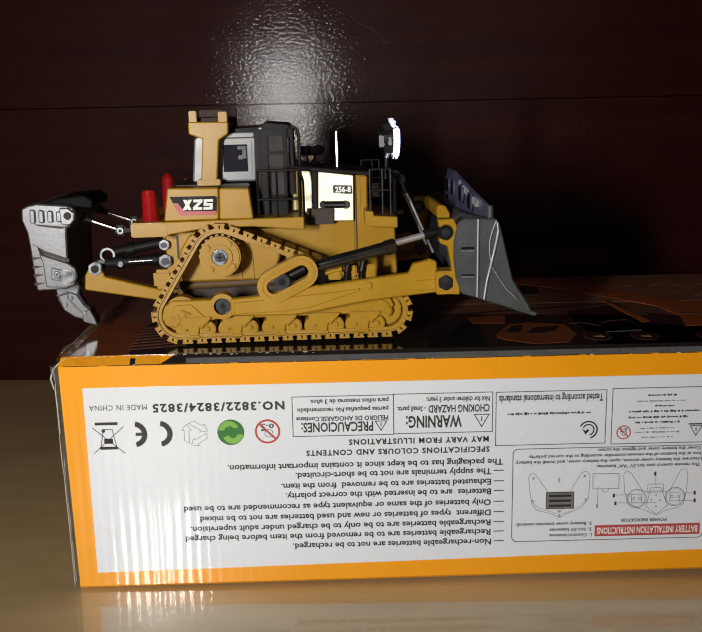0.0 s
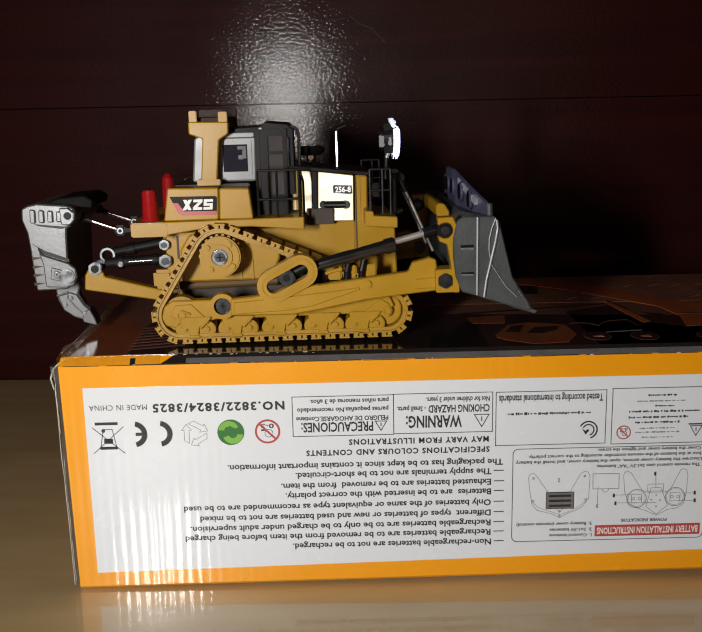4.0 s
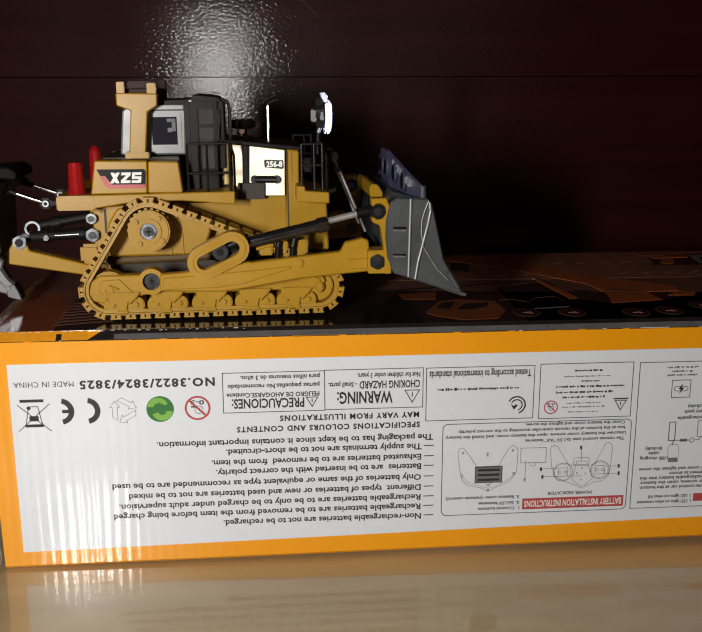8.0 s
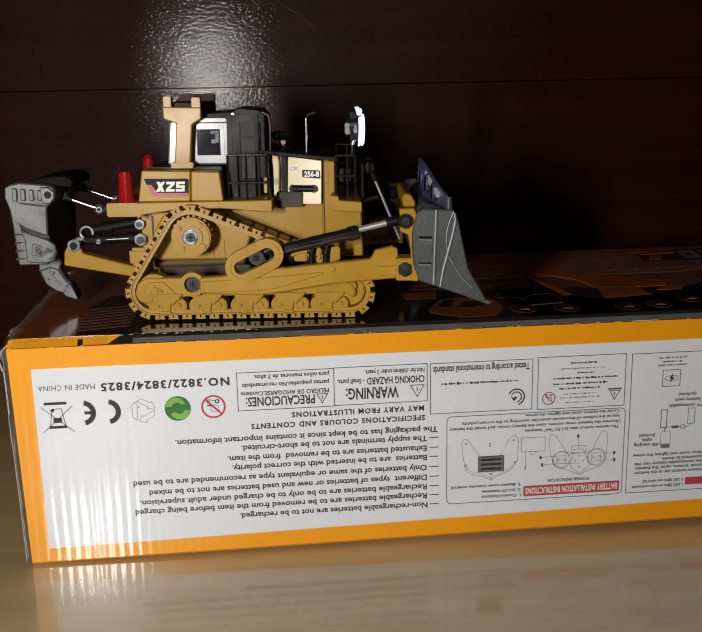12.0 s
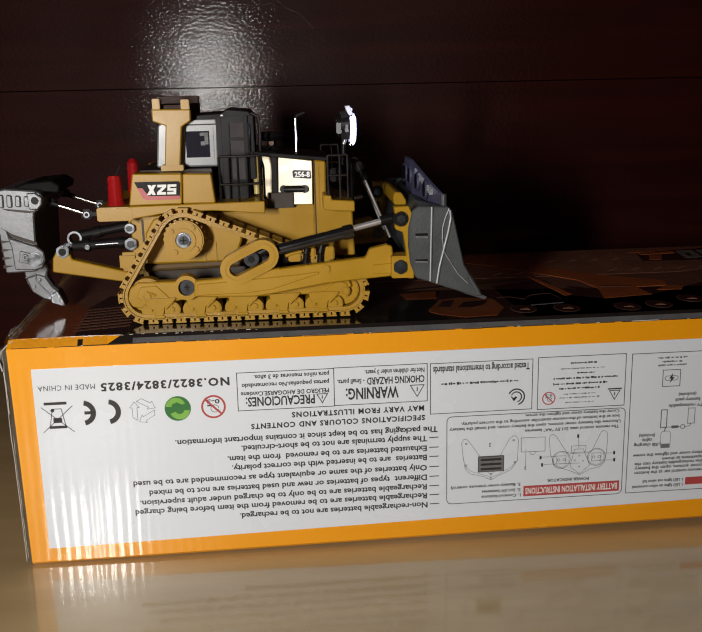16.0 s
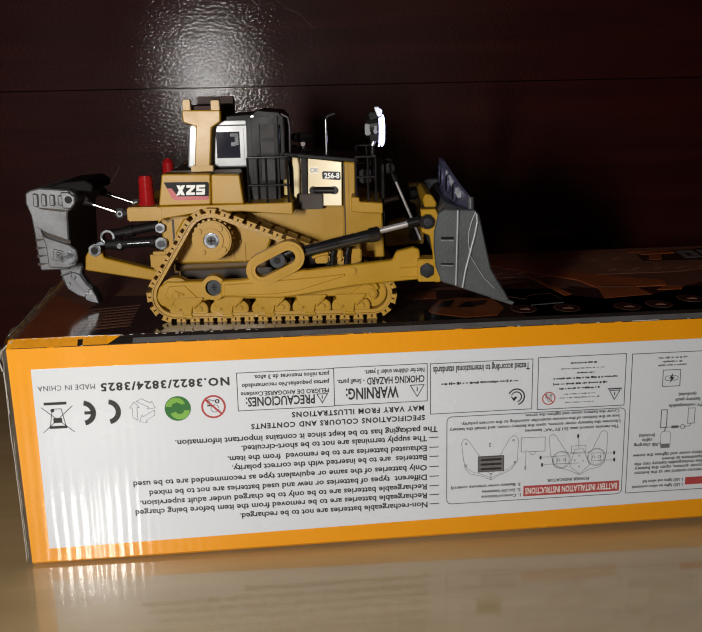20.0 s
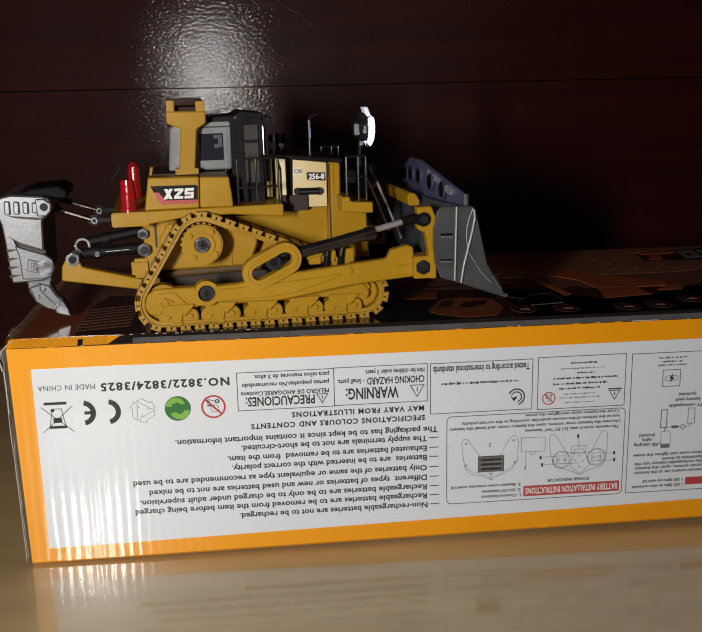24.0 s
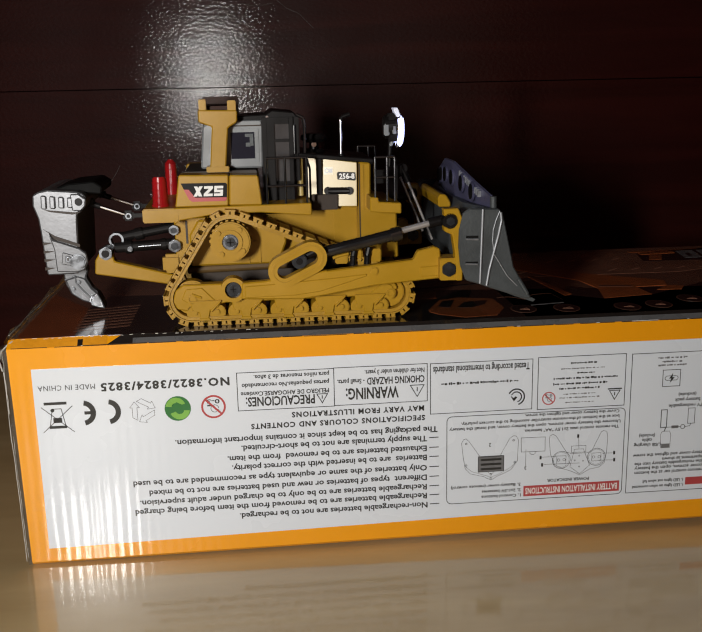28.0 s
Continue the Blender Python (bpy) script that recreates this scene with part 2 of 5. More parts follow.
for lx in (-0.84, 1.04):
    for ly in (-0.99, 0.18):
        part("leg", box(lx - 0.03, lx + 0.03, ly - 0.03, ly + 0.03, -0.75, -0.028, 0.002), TABLE_WOOD, table)
tagged(part("floor", box(-1.6, 2.0, -2.4, 0.6, -0.78, -0.75), BOUNCE_PAINT), "unseen plain warm floor", "floor", kind="structure")
tagged(part("ceiling", box(-1.6, 2.0, -2.4, 0.6, 1.9, 1.93), BOUNCE_PAINT), "unseen plain warm ceiling", "ceiling", kind="structure")
tagged(part("wall_left", box(-1.63, -1.6, -2.4, WALL_Y, -0.75, 1.9), BOUNCE_PAINT), "unseen plain warm painted wall", "wall", kind="structure")
tagged(part("wall_right", box(2.0, 2.03, -2.4, WALL_Y, -0.75, 1.9), BOUNCE_PAINT), "unseen plain warm painted wall", "wall", kind="structure")
# unseen wall behind the camera, its opening added to let the ambient fill in
wall_front = thing("wall_front", "unseen plain warm wall with an opening added for fill light", "wall", kind="structure")
for x0, x1, z0 in ((-1.6, -0.3, -0.75), (0.6, 2.0, -0.75), (-0.3, 0.6, 1.3)):
    part("wall_piece", box(x0, x1, -2.43, -2.4, z0, 1.9), BOUNCE_PAINT, wall_front)

# ---- carton ----
CARTON_H, CARTON_D, CARTON_L = 0.1008, 0.1555, 0.46
EDGE_H, EDGE_IN = 0.0978, 0.0035


def fluted(m, strength=0.044):
    """Adds the flutes of the board beneath: upright waves in the glossy surface."""
    nt = m.node_tree
    b = nt.nodes["Principled BSDF"]
    tc = nt.nodes.new("ShaderNodeTexCoord")
    w = nt.nodes.new("ShaderNodeTexWave")
    w.wave_type, w.bands_direction = "BANDS", "X"
    w.inputs["Scale"].default_value, w.inputs["Distortion"].default_value, w.inputs["Detail"].default_value = 75.0, 1.2, 1
    w.inputs["Detail Scale"].default_value = 0.4
    nt.links.new(tc.outputs["Object"], w.inputs["Vector"])
    bp = nt.nodes.new("ShaderNodeBump")
    bp.inputs["Strength"].default_value, bp.inputs["Distance"].default_value = strength, 0.0012
    nt.links.new(w.outputs["Fac"], bp.inputs["Height"])
    nt.links.new(bp.outputs[0], b.inputs["Coat Normal"])
    b.inputs["Coat Weight"].default_value, b.inputs["Coat Roughness"].default_value = 1.0, 0.055
    b.inputs["Coat IOR"].default_value = 1.6
    return m


fluted(ORANGE_PRINT)
fluted(WHITE_PANEL)
CARTON_EDGE = mat("orange_carton_board", (0.72, 0.29, 0.015), 0.22, vary=0.1, coat=0.8, bump=0.4, bump_scale=500)
carton = thing("carton", "large orange cardboard toy carton with upside-down printed instructions", "carton")
bm = bmesh.new()
ends = []
for x_low, x_top, low in ((0.0, -0.0012, 0.0003), (CARTON_L, CARTON_L, 0.0034)):  # the bottom edge is a little warped
    ends.append([bm.verts.new(p) for p in ((x_low, 0.0010, low), (x_low, 0, low + 0.0012), (x_top, 0, EDGE_H), (x_top + 0.0004, EDGE_IN, CARTON_H), (x_top, CARTON_D - 0.002, CARTON_H), (x_top, CARTON_D, EDGE_H), (x_low, CARTON_D, 0.0003))])
for i in range(7):
    bm.faces.new((ends[0][i], ends[0][(i + 1) % 7], ends[1][(i + 1) % 7], ends[1][i]))
bm.faces.new(ends[0])
bm.faces.new(ends[1][::-1])
part("body", bevelled(bm, 0.0005, 2), ORANGE_PRINT, carton)
PANEL_Y = -0.0002
part("white_panel", plate([(0.0079, 0.0077), (0.0079, 0.0888), (0.452, 0.0888), (0.452, 0.0146)], PANEL_Y, 0.0006), WHITE_PANEL, carton)
INK_Y = -0.0003


def print_line(text, x_start, x_end, mid, height, ink=BLACK_PRINT, y=INK_Y, weight=0.024, spacing=1.0):
    return part("printed_line", lettering(text, x_start, x_end, mid + height / 2, height, y, weight, spacing), ink, carton)


def ink_box(x0, x1, z0, z1, ink=BLACK_PRINT, y=INK_Y, bm=None, name="printed_bar"):
    bm2 = box(x0, x1, y, y + 0.0002, z0, z1, bm=bm)
    return part(name, bm2, ink, carton) if bm is None else bm2


def stroke(points, width=0.0003, ink=BLACK_PRINT, closed=False, name="printed_outline", y=INK_Y):
    """A printed line of that width through points in x, z."""
    bm = bmesh.new()
    pts = list(points) + ([points[0]] if closed else [])
    for (xa, za), (xb, zb) in zip(pts, pts[1:]):
        d = Vector((xb - xa, zb - za))
        if d.length < 1e-7:
            continue
        n = Vector((-d.y, d.x)).normalized() * width / 2
        d = d.normalized() * width / 2
        xa, za, xb, zb = xa - d.x, za - d.y, xb + d.x, zb + d.y
        bm.faces.new([bm.verts.new((x, y, z)) for x, z in ((xa + n.x, za + n.y), (xb + n.x, zb + n.y), (xb - n.x, zb - n.y), (xa - n.x, za - n.y))])
    return part(name, bm, ink, carton)


def frame_line(x0, x1, z0, z1, width=0.0003):
    return stroke([(x0, z0), (x1, z0), (x1, z1), (x0, z1)], width, closed=True, name="printed_frame")


def blob(points, ink, name="printed_shape", y=INK_Y):
    bm = bmesh.new()
    bm.faces.new([bm.verts.new((x, y, z)) for x, z in points])
    return part(name, bm, ink, carton)


print_line("NO.3822/3824/3825", 0.0891, 0.0356, 0.0797, 0.0034, weight=0.036, spacing=1.2)
print_line("MADE IN CHINA", 0.0333, 0.0099, 0.0803, 0.0023, spacing=1.1, weight=0.0)
print_line("WARNING:", 0.1613, 0.1384, 0.0712, 0.0050)
print_line("CHOKING HAZARD", 0.1726, 0.1476, 0.0766, 0.0031)
print_line("- Small parts.", 0.1466, 0.1348, 0.0768, 0.0021)
print_line("Not for children under 3 years.", 0.1726, 0.1467, 0.0805, 0.0021)
print_line("PRECAUCIONES:", 0.1250, 0.0956, 0.0699, 0.0040)
print_line("PELIGRO DE AHOGARSE.Contiene", 0.1312, 0.0936, 0.0735, 0.0019)
print_line("partes pequeñas.No recomendado", 0.1313, 0.0941, 0.0772, 0.0019)
print_line("para niños menores de 3 años.", 0.1314, 0.0993, 0.0808, 0.0019)
print_line("Tested according to international standards", 0.2189, 0.1764, 0.0800, 0.0030)
print_line("MAY VARY FROM ILLUSTRATIONS", 0.1724, 0.1149, 0.0632, 0.0023, weight=0.036, spacing=1.2)
print_line("SPECIFICATIONS COLOURS AND CONTENTS", 0.1728, 0.0973, 0.0588, 0.0023, weight=0.036, spacing=1.2)
print_line("The packaging has to be kept since it contains important information.", 0.1784, 0.0647, 0.0531, 0.0026)
print_line("— The supply terminals are not to be short-circuited.", 0.1788, 0.0926, 0.0490, 0.0026)
print_line("— Exhausted batteries are to be removed  from the item.", 0.1789, 0.0865, 0.0444, 0.0026)
print_line("— Batteries  are to be inserted with the correct polarity.", 0.1789, 0.0882, 0.0401, 0.0026)
print_line("— Only batteries of the same or equivalent type as recommended are to be used", 0.1790, 0.0458, 0.0353, 0.0026)
print_line("— Different  types of batteries or new and used batteries are not to be mixed", 0.1790, 0.0523, 0.0307, 0.0026)
print_line("— Rechargeable batteries are to be only to be charged under adult supervision.", 0.1791, 0.0480, 0.0262, 0.0026)
print_line("— Rechargeable batteries are to be removed from the item before being charged", 0.1791, 0.0457, 0.0219, 0.0026)
print_line("— Non-rechargeable batteries are not to be recharged.", 0.1792, 0.0905, 0.0175, 0.0026)
print_line("POWER INDICATOR", 0.2476, 0.2282, 0.0257, 0.0014)
print_line("1. Control buttons", 0.2163, 0.1983, 0.0195, 0.0014)
print_line("2. 2x1.5V batteries", 0.2162, 0.1984, 0.0220, 0.0014)
print_line("3. Battery cover (remote control)", 0.2161, 0.1844, 0.0247, 0.0014)
print_line('The remote control uses 2x1.5V "AA" batteries.', 0.2604, 0.2171, 0.0499, 0.0014)
print_line("Unscrew the battery cover screws, open the battery cover, and install the battery", 0.2610, 0.1836, 0.0523, 0.0014)
print_line("box at the bottom of the remote controller according to the correct polarity.", 0.2604, 0.1888, 0.0547, 0.0014)
print_line("Cover the battery cover and tighten the screw.", 0.2603, 0.2173, 0.0571, 0.0014)
ink_box(0.2175, 0.2618, 0.0187, 0.0237, RED_PRINT, name="red_bar")
print_line("BATTERY INSTALLATION INSTRUCTIONS", 0.2608, 0.2183, 0.0212, 0.0029, WHITE_PRINT, INK_Y - 0.0001)
for x0, x1, z0, z1 in ((0.0922, 0.1334, 0.0662, 0.0831), (0.1334, 0.1738, 0.0664, 0.0833), (0.1752, 0.2203, 0.0602, 0.0831), (0.2228, 0.2622, 0.0597, 0.0835), (0.2650, 0.310, 0.0173, 0.0831)):
    frame_line(x0, x1, z0, z1)
# battery instruction frame with rounded corners
RX0, RX1, RZ0, RZ1, RR = 0.1825, 0.2630, 0.0172, 0.0584, 0.0022
stroke(arc_pts(RX1 - RR, RZ1 - RR, RR, 0, 90, 4) + arc_pts(RX0 + RR, RZ1 - RR, RR, 90, 180, 4) + arc_pts(RX0 + RR, RZ0 + RR, RR, 180, 270, 4) + arc_pts(RX1 - RR, RZ0 + RR, RR, 270, 360, 4), closed=True, name="printed_frame")
# warning triangles
for x, z, s in ((0.1694, 0.0716, 0.0030), (0.1282, 0.0703, 0.0023), (0.2577, 0.0650, 0.0024)):
    stroke([(x, z - s), (x + s, z + s * 0.75), (x - s, z + s * 0.75)], 0.00035, closed=True, name="warning_triangle")
    ink_box(x - 0.0002, x + 0.0002, z - s * 0.2, z + s * 0.45)
# no small children signs
for x, z, r in ((0.0818, 0.0687, 0.0052), (0.2279, 0.0646, 0.0030)):
    part("prohibition_ring", ring(x, z, r, r * 0.84, INK_Y, INK_Y + 0.0002, 36), RED_PRINT, carton)
    stroke([(x - r * 0.62, z + r * 0.62), (x + r * 0.62, z - r * 0.62)], r * 0.16, RED_PRINT, y=INK_Y - 0.00005)
    stroke(arc_pts(x + r * 0.1, z - r * 0.15, r * 0.32, 0, 340, 12), 0.0002)
    ink_box(x - r * 0.5, x - r * 0.1, z + r * 0.05, z + r * 0.18)
    print_line("0-3", x + r * 0.52, x - r * 0.52, z + r * 0.45, r * 0.36)
# recycling dot, arrows, conformity mark, crossed bin
part("green_dot", disc(0.0668, 0.0687, 0.0055, INK_Y, INK_Y + 0.0002, 36), GREEN_PRINT, carton)
blob(arc_pts(0.0660, 0.0694, 0.0042, 20, 175, 10) + arc_pts(0.0660, 0.0694, 0.0018, 175, 20, 8), LIGHT_GREEN, y=INK_Y - 0.00006)
blob(arc_pts(0.0676, 0.0680, 0.0042, 200, 355, 10) + arc_pts(0.0676, 0.0680, 0.0018, 355, 200, 8), LIGHT_GREEN, y=INK_Y - 0.00006)
for k in range(3):
    a = 90 + 120 * k
    c, s = math.cos(radians(a)), math.sin(radians(a))
    pts = [(-0.0042, 0.0024), (0.0014, 0.0024), (0.0014, 0.0014), (0.0040, 0.0034), (0.0014, 0.0054), (0.0014, 0.0044), (-0.0030, 0.0044)]
    stroke([(0.0522 + px * c - pz * s, 0.0686 + px * s + pz * c) for px, pz in pts], 0.00018, GREY_PRINT, closed=True, name="recycling_arrow")
blob(arc_pts(0.0375, 0.0688, 0.0056, -80, 80, 14) + arc_pts(0.0375, 0.0688, 0.0034, 80, -80, 14), BLACK_PRINT, "conformity_mark")
blob(arc_pts(0.0272, 0.0688, 0.0056, -80, 80, 14) + arc_pts(0.0272, 0.0688, 0.0034, 80, -80, 14), BLACK_PRINT, "conformity_mark")
ink_box(0.0280, 0.0322, 0.0681, 0.0695)
ink_box(0.0117, 0.0210, 0.0730, 0.0742, name="bin_bar")
stroke([(0.0106, 0.0610), (0.0232, 0.0722)], 0.0003, name="bin_cross")
stroke([(0.0232, 0.0608), (0.0106, 0.0720)], 0.0003, name="bin_cross")
blob([(0.0668 - 0.0006, 0.0687 + 0.0030), (0.0668 + 0.0030, 0.0687 + 0.0010), (0.0668 - 0.0004, 0.0687 - 0.0010)], GREEN_PRINT, "recycling_arrow", INK_Y - 0.00009)
stroke([(0.0135, 0.0635), (0.0200, 0.0635), (0.0186, 0.0712), (0.0150, 0.0712)], 0.0003, closed=True, name="bin_outline")
ink_box(0.0132, 0.0204, 0.0625, 0.0637)
ink_box(0.0150, 0.0186, 0.0650, 0.0672)
part("bin_wheel", disc(0.0150, 0.0706, 0.0008, INK_Y - 0.0001, INK_Y + 0.0001, 12), BLACK_PRINT, carton)
# crescent mark
for r, w in ((0.0036, 0.0006), (0.0023, 0.0005)):
    stroke(arc_pts(0.2133, 0.0661, r, -70, 150, 12), w, name="crescent_mark")
blob([(0.2106, 0.0668), (0.2122, 0.0640), (0.2138, 0.0660), (0.2128, 0.0664), (0.2122, 0.0656)], BLACK_PRINT, "crescent_mark")
stroke([(0.2548, 0.0676), (0.2606, 0.0676)], 0.0006, name="printed_bar")
# lines of foreign writing as plain bars
rng = random.Random(4)


def bars(x0, x1, z, h=0.0008, ink=GREY_PRINT, slope=0.0):
    """One line of unreadable writing: a row of small bars."""
    bm, x = bmesh.new(), x0
    while x < x1 - 0.0006:
        w = min(rng.uniform(0.0004, 0.0013), x1 - x)
        k = rng.uniform(0.45, 1.0) * h / 2
        zz = z + slope * (x - x0)
        bm = box(x, x + w, INK_Y, INK_Y + 0.0002, zz - k, zz + k * rng.uniform(0.3, 1.0), bm=bm)
        x += w + rng.choice((0.00015, 0.0002, 0.0007))
    return tagged(part("printed_bar", bm, ink, carton), kind="stuff")


bars(0.1800, 0.2140, 0.0737, 0.0013, BLACK_PRINT)
for x0, x1, z, h in ((0.2374, 0.2492, 0.0804, 0.0010), (0.2330, 0.2530, 0.0779, 0.0007), (0.2404, 0.2490, 0.0758, 0.0009), (0.2298, 0.2596, 0.0735, 0.0011), (0.2297, 0.2547, 0.0710, 0.0011), (0.2325, 0.2516, 0.0688, 0.0010), (0.2344, 0.2500, 0.0662, 0.0007), (0.2327, 0.2514, 0.0645, 0.0007), (0.2355, 0.2493, 0.0623, 0.0007)):
    bars(x0, x1, z, h, BLACK_PRINT if h > 0.0008 else GREY_PRINT)
# remote control drawings
THIN = 0.00016
stroke([(0.1891, 0.0457), (0.1898, 0.0397), (0.1908, 0.0337), (0.1931, 0.0311), (0.1992, 0.0294), (0.2024, 0.0276), (0.2053, 0.0292), (0.2117, 0.0321), (0.2144, 0.0360), (0.2147, 0.0459), (0.2138, 0.0477), (0.2126, 0.0481), (0.2108, 0.0470), (0.2064, 0.0387), (0.1976, 0.0387), (0.1924, 0.0465), (0.1911, 0.0478), (0.1899, 0.0474)], THIN, closed=True, name="remote_drawing")
stroke([(0.1912, 0.0345), (0.1936, 0.0322), (0.1992, 0.0302), (0.2024, 0.0290), (0.2056, 0.0300), (0.2112, 0.0330), (0.2136, 0.0352)], THIN, GREY_PRINT, name="remote_drawing")
for x, z in ((0.1912, 0.0454), (0.2125, 0.0459), (0.1912, 0.0352), (0.2132, 0.0355), (0.2024, 0.0284), (0.2024, 0.0304)):
    stroke(arc_pts(x, z, 0.0004, 0, 360, 8), 0.0002, name="drawn_screw")
ink_box(0.1967, 0.2082, 0.0317, 0.0390, GREY_PRINT, name="battery_drawing")
frame_line(0.1967, 0.2082, 0.0317, 0.0390, 0.0003)
for k in range(3):
    ink_box(0.1978, 0.2071, 0.0325 + 0.0022 * k, 0.0335 + 0.0022 * k, BLACK_PRINT, INK_Y - 0.0001)
stroke(arc_pts(0.2024, 0.0317, 0.0012, 180, 360, 8), THIN)
stroke([(0.2159, 0.0468), (0.2268, 0.0467), (0.2269, 0.0400), (0.2161, 0.0401)], 0.0002, closed=True, name="cover_drawing")
stroke(arc_pts(0.2213, 0.0400, 0.0014, 180, 360, 8), THIN)
stroke([(0.2182, 0.0412), (0.2182, 0.0336)], THIN)
stroke([(0.2287, 0.0455), (0.2294, 0.0385), (0.2314, 0.0333), (0.2351, 0.0311), (0.2389, 0.0297), (0.2432, 0.0276), (0.2477, 0.0301), (0.2519, 0.0308), (0.2544, 0.0328), (0.2552, 0.0377), (0.2555, 0.0451), (0.2549, 0.0476), (0.2535, 0.0482), (0.2524, 0.0477), (0.2482, 0.0384), (0.2457, 0.0380), (0.2391, 0.0380), (0.2368, 0.0388), (0.2318, 0.0468), (0.2302, 0.0477), (0.2290, 0.0470)], THIN, closed=True, name="remote_drawing")
for x, z in ((0.2345, 0.0353), (0.2506, 0.0358)):
    stroke(arc_pts(x, z, 0.0041, 0, 360, 28), 0.0002, name="stick_drawing")
    stroke(arc_pts(x, z, 0.0036, 0, 360, 24), 0.0001, name="stick_drawing")
    for dx in (-0.0013, 0.0013):
        stroke(arc_pts(x + dx, z, 0.0006, 0, 360, 8), THIN)
    stroke([(x - 0.0021, z - 0.0019), (x + 0.0021, z - 0.0019), (x + 0.0021, z + 0.0019), (x - 0.0021, z + 0.0019)], THIN, closed=True)
frame_line(0.2390, 0.2456, 0.0385, 0.0416, THIN)
stroke([(0.2404, 0.0400), (0.2445, 0.0400), (0.2476, 0.0320), (0.2431, 0.0281), (0.2386, 0.0317)], THIN, closed=True, name="panel_drawing")
for x, z in ((0.2407, 0.0347), (0.2427, 0.0368), (0.2444, 0.0343), (0.2428, 0.0316)):
    stroke(arc_pts(x, z, 0.0003, 0, 360, 6), THIN)
for xa, za, xb, zb in ((0.2253, 0.0371, 0.2320, 0.0371), (0.2266, 0.0336, 0.2429, 0.0333), (0.2534, 0.0373, 0.2580, 0.0373), (0.2522, 0.0341, 0.2582, 0.0339), (0.2421, 0.0455, 0.2424, 0.0401)):
    stroke([(xa, za), (xb, zb)], THIN, name="drawn_line")
for text, x, z in (("2", 0.2023, 0.0443), ("3", 0.2186, 0.0324), ("1", 0.2254, 0.0369), ("1", 0.2262, 0.0334), ("1", 0.2592, 0.0373), ("1", 0.2594, 0.0339), ("1", 0.2423, 0.0462)):
    print_line(text, x, x - 0.0009, z, 0.0016)
# charging instructions
frame_line(0.2794, 0.2874, 0.0674, 0.0750, 0.0003)
stroke(arc_pts(0.2814, 0.0712, 0.0010, 90, 270, 6) + arc_pts(0.2854, 0.0712, 0.0010, -90, 90, 6), 0.00025, closed=True, name="charging_symbol")
blob([(0.2840, 0.0736), (0.2822, 0.0710), (0.2832, 0.0710), (0.2826, 0.0688), (0.2848, 0.0716), (0.2837, 0.0716)], BLACK_PRINT, "charging_bolt", INK_Y - 0.0001)
frame_line(0.2797, 0.2824, 0.0481, 0.0564, 0.00035)
frame_line(0.2922, 0.2953, 0.0494, 0.0566, 0.00025)
stroke([(0.2803, 0.0383), (0.2798, 0.0445), (0.2806, 0.0462), (0.2840, 0.0462), (0.2847, 0.0445), (0.2845, 0.0383)], 0.0002, GREY_PRINT, closed=True, name="plug_drawing")
ink_box(0.2805, 0.2843, 0.0384, 0.0402, GREY_PRINT, name="plug_drawing")
stroke([(0.2815, 0.0462), (0.2822, 0.0481)], 0.0004)
stroke([(0.2822, 0.0481), (0.2890, 0.0480)], 0.00025, name="cable_drawing")
ink_box(0.2848, 0.2880, 0.0474, 0.0487, GREY_PRINT, name="cable_drawing")
stroke(arc_pts(0.2900, 0.0480, 0.0010, 0, 360, 10), 0.00025)
stroke([(0.2910, 0.0480), (0.2932, 0.0482), (0.2938, 0.0494)], 0.00025, name="cable_drawing")
print_line("1. LED lights on when connected", 0.2920, 0.2680, 0.0198, 0.0014)
print_line("1. LED lights out when full", 0.2918, 0.2728, 0.0223, 0.0014)
print_line("remote control car at the bottom", 0.3007, 0.2687, 0.0266, 0.0015)
print_line("cover screws, open the battery", 0.3005, 0.2686, 0.0288, 0.0015)
print_line("the rechargeable battery into the", 0.3004, 0.2685, 0.0309, 0.0015)
print_line("compartment as shown", 0.3030, 0.2813, 0.0329, 0.0015)
print_line("battery cover and tighten the screw", 0.3020, 0.2676, 0.0351, 0.0015)
print_line("USB charging", 0.2802, 0.2677, 0.0401, 0.0015)
print_line("cable", 0.2761, 0.2714, 0.0424, 0.0015)
print_line("(include)", 0.2774, 0.2699, 0.0445, 0.0015)
print_line("7V rechargeable", 0.2986, 0.2829, 0.0580, 0.0015)
print_line("battery pack", 0.2973, 0.2855, 0.0607, 0.0015)
print_line("(include)", 0.2954, 0.2871, 0.0632, 0.0015)
for x0, x1, z in ((0.2768, 0.2901, 0.0808), (0.2788, 0.2885, 0.0790), (0.2770, 0.2899, 0.0774)):
    bars(x0, x1, z, 0.0011)
ink_box(0.2929, 0.3080, 0.0197, 0.0233, RED_PRINT, name="red_bar")

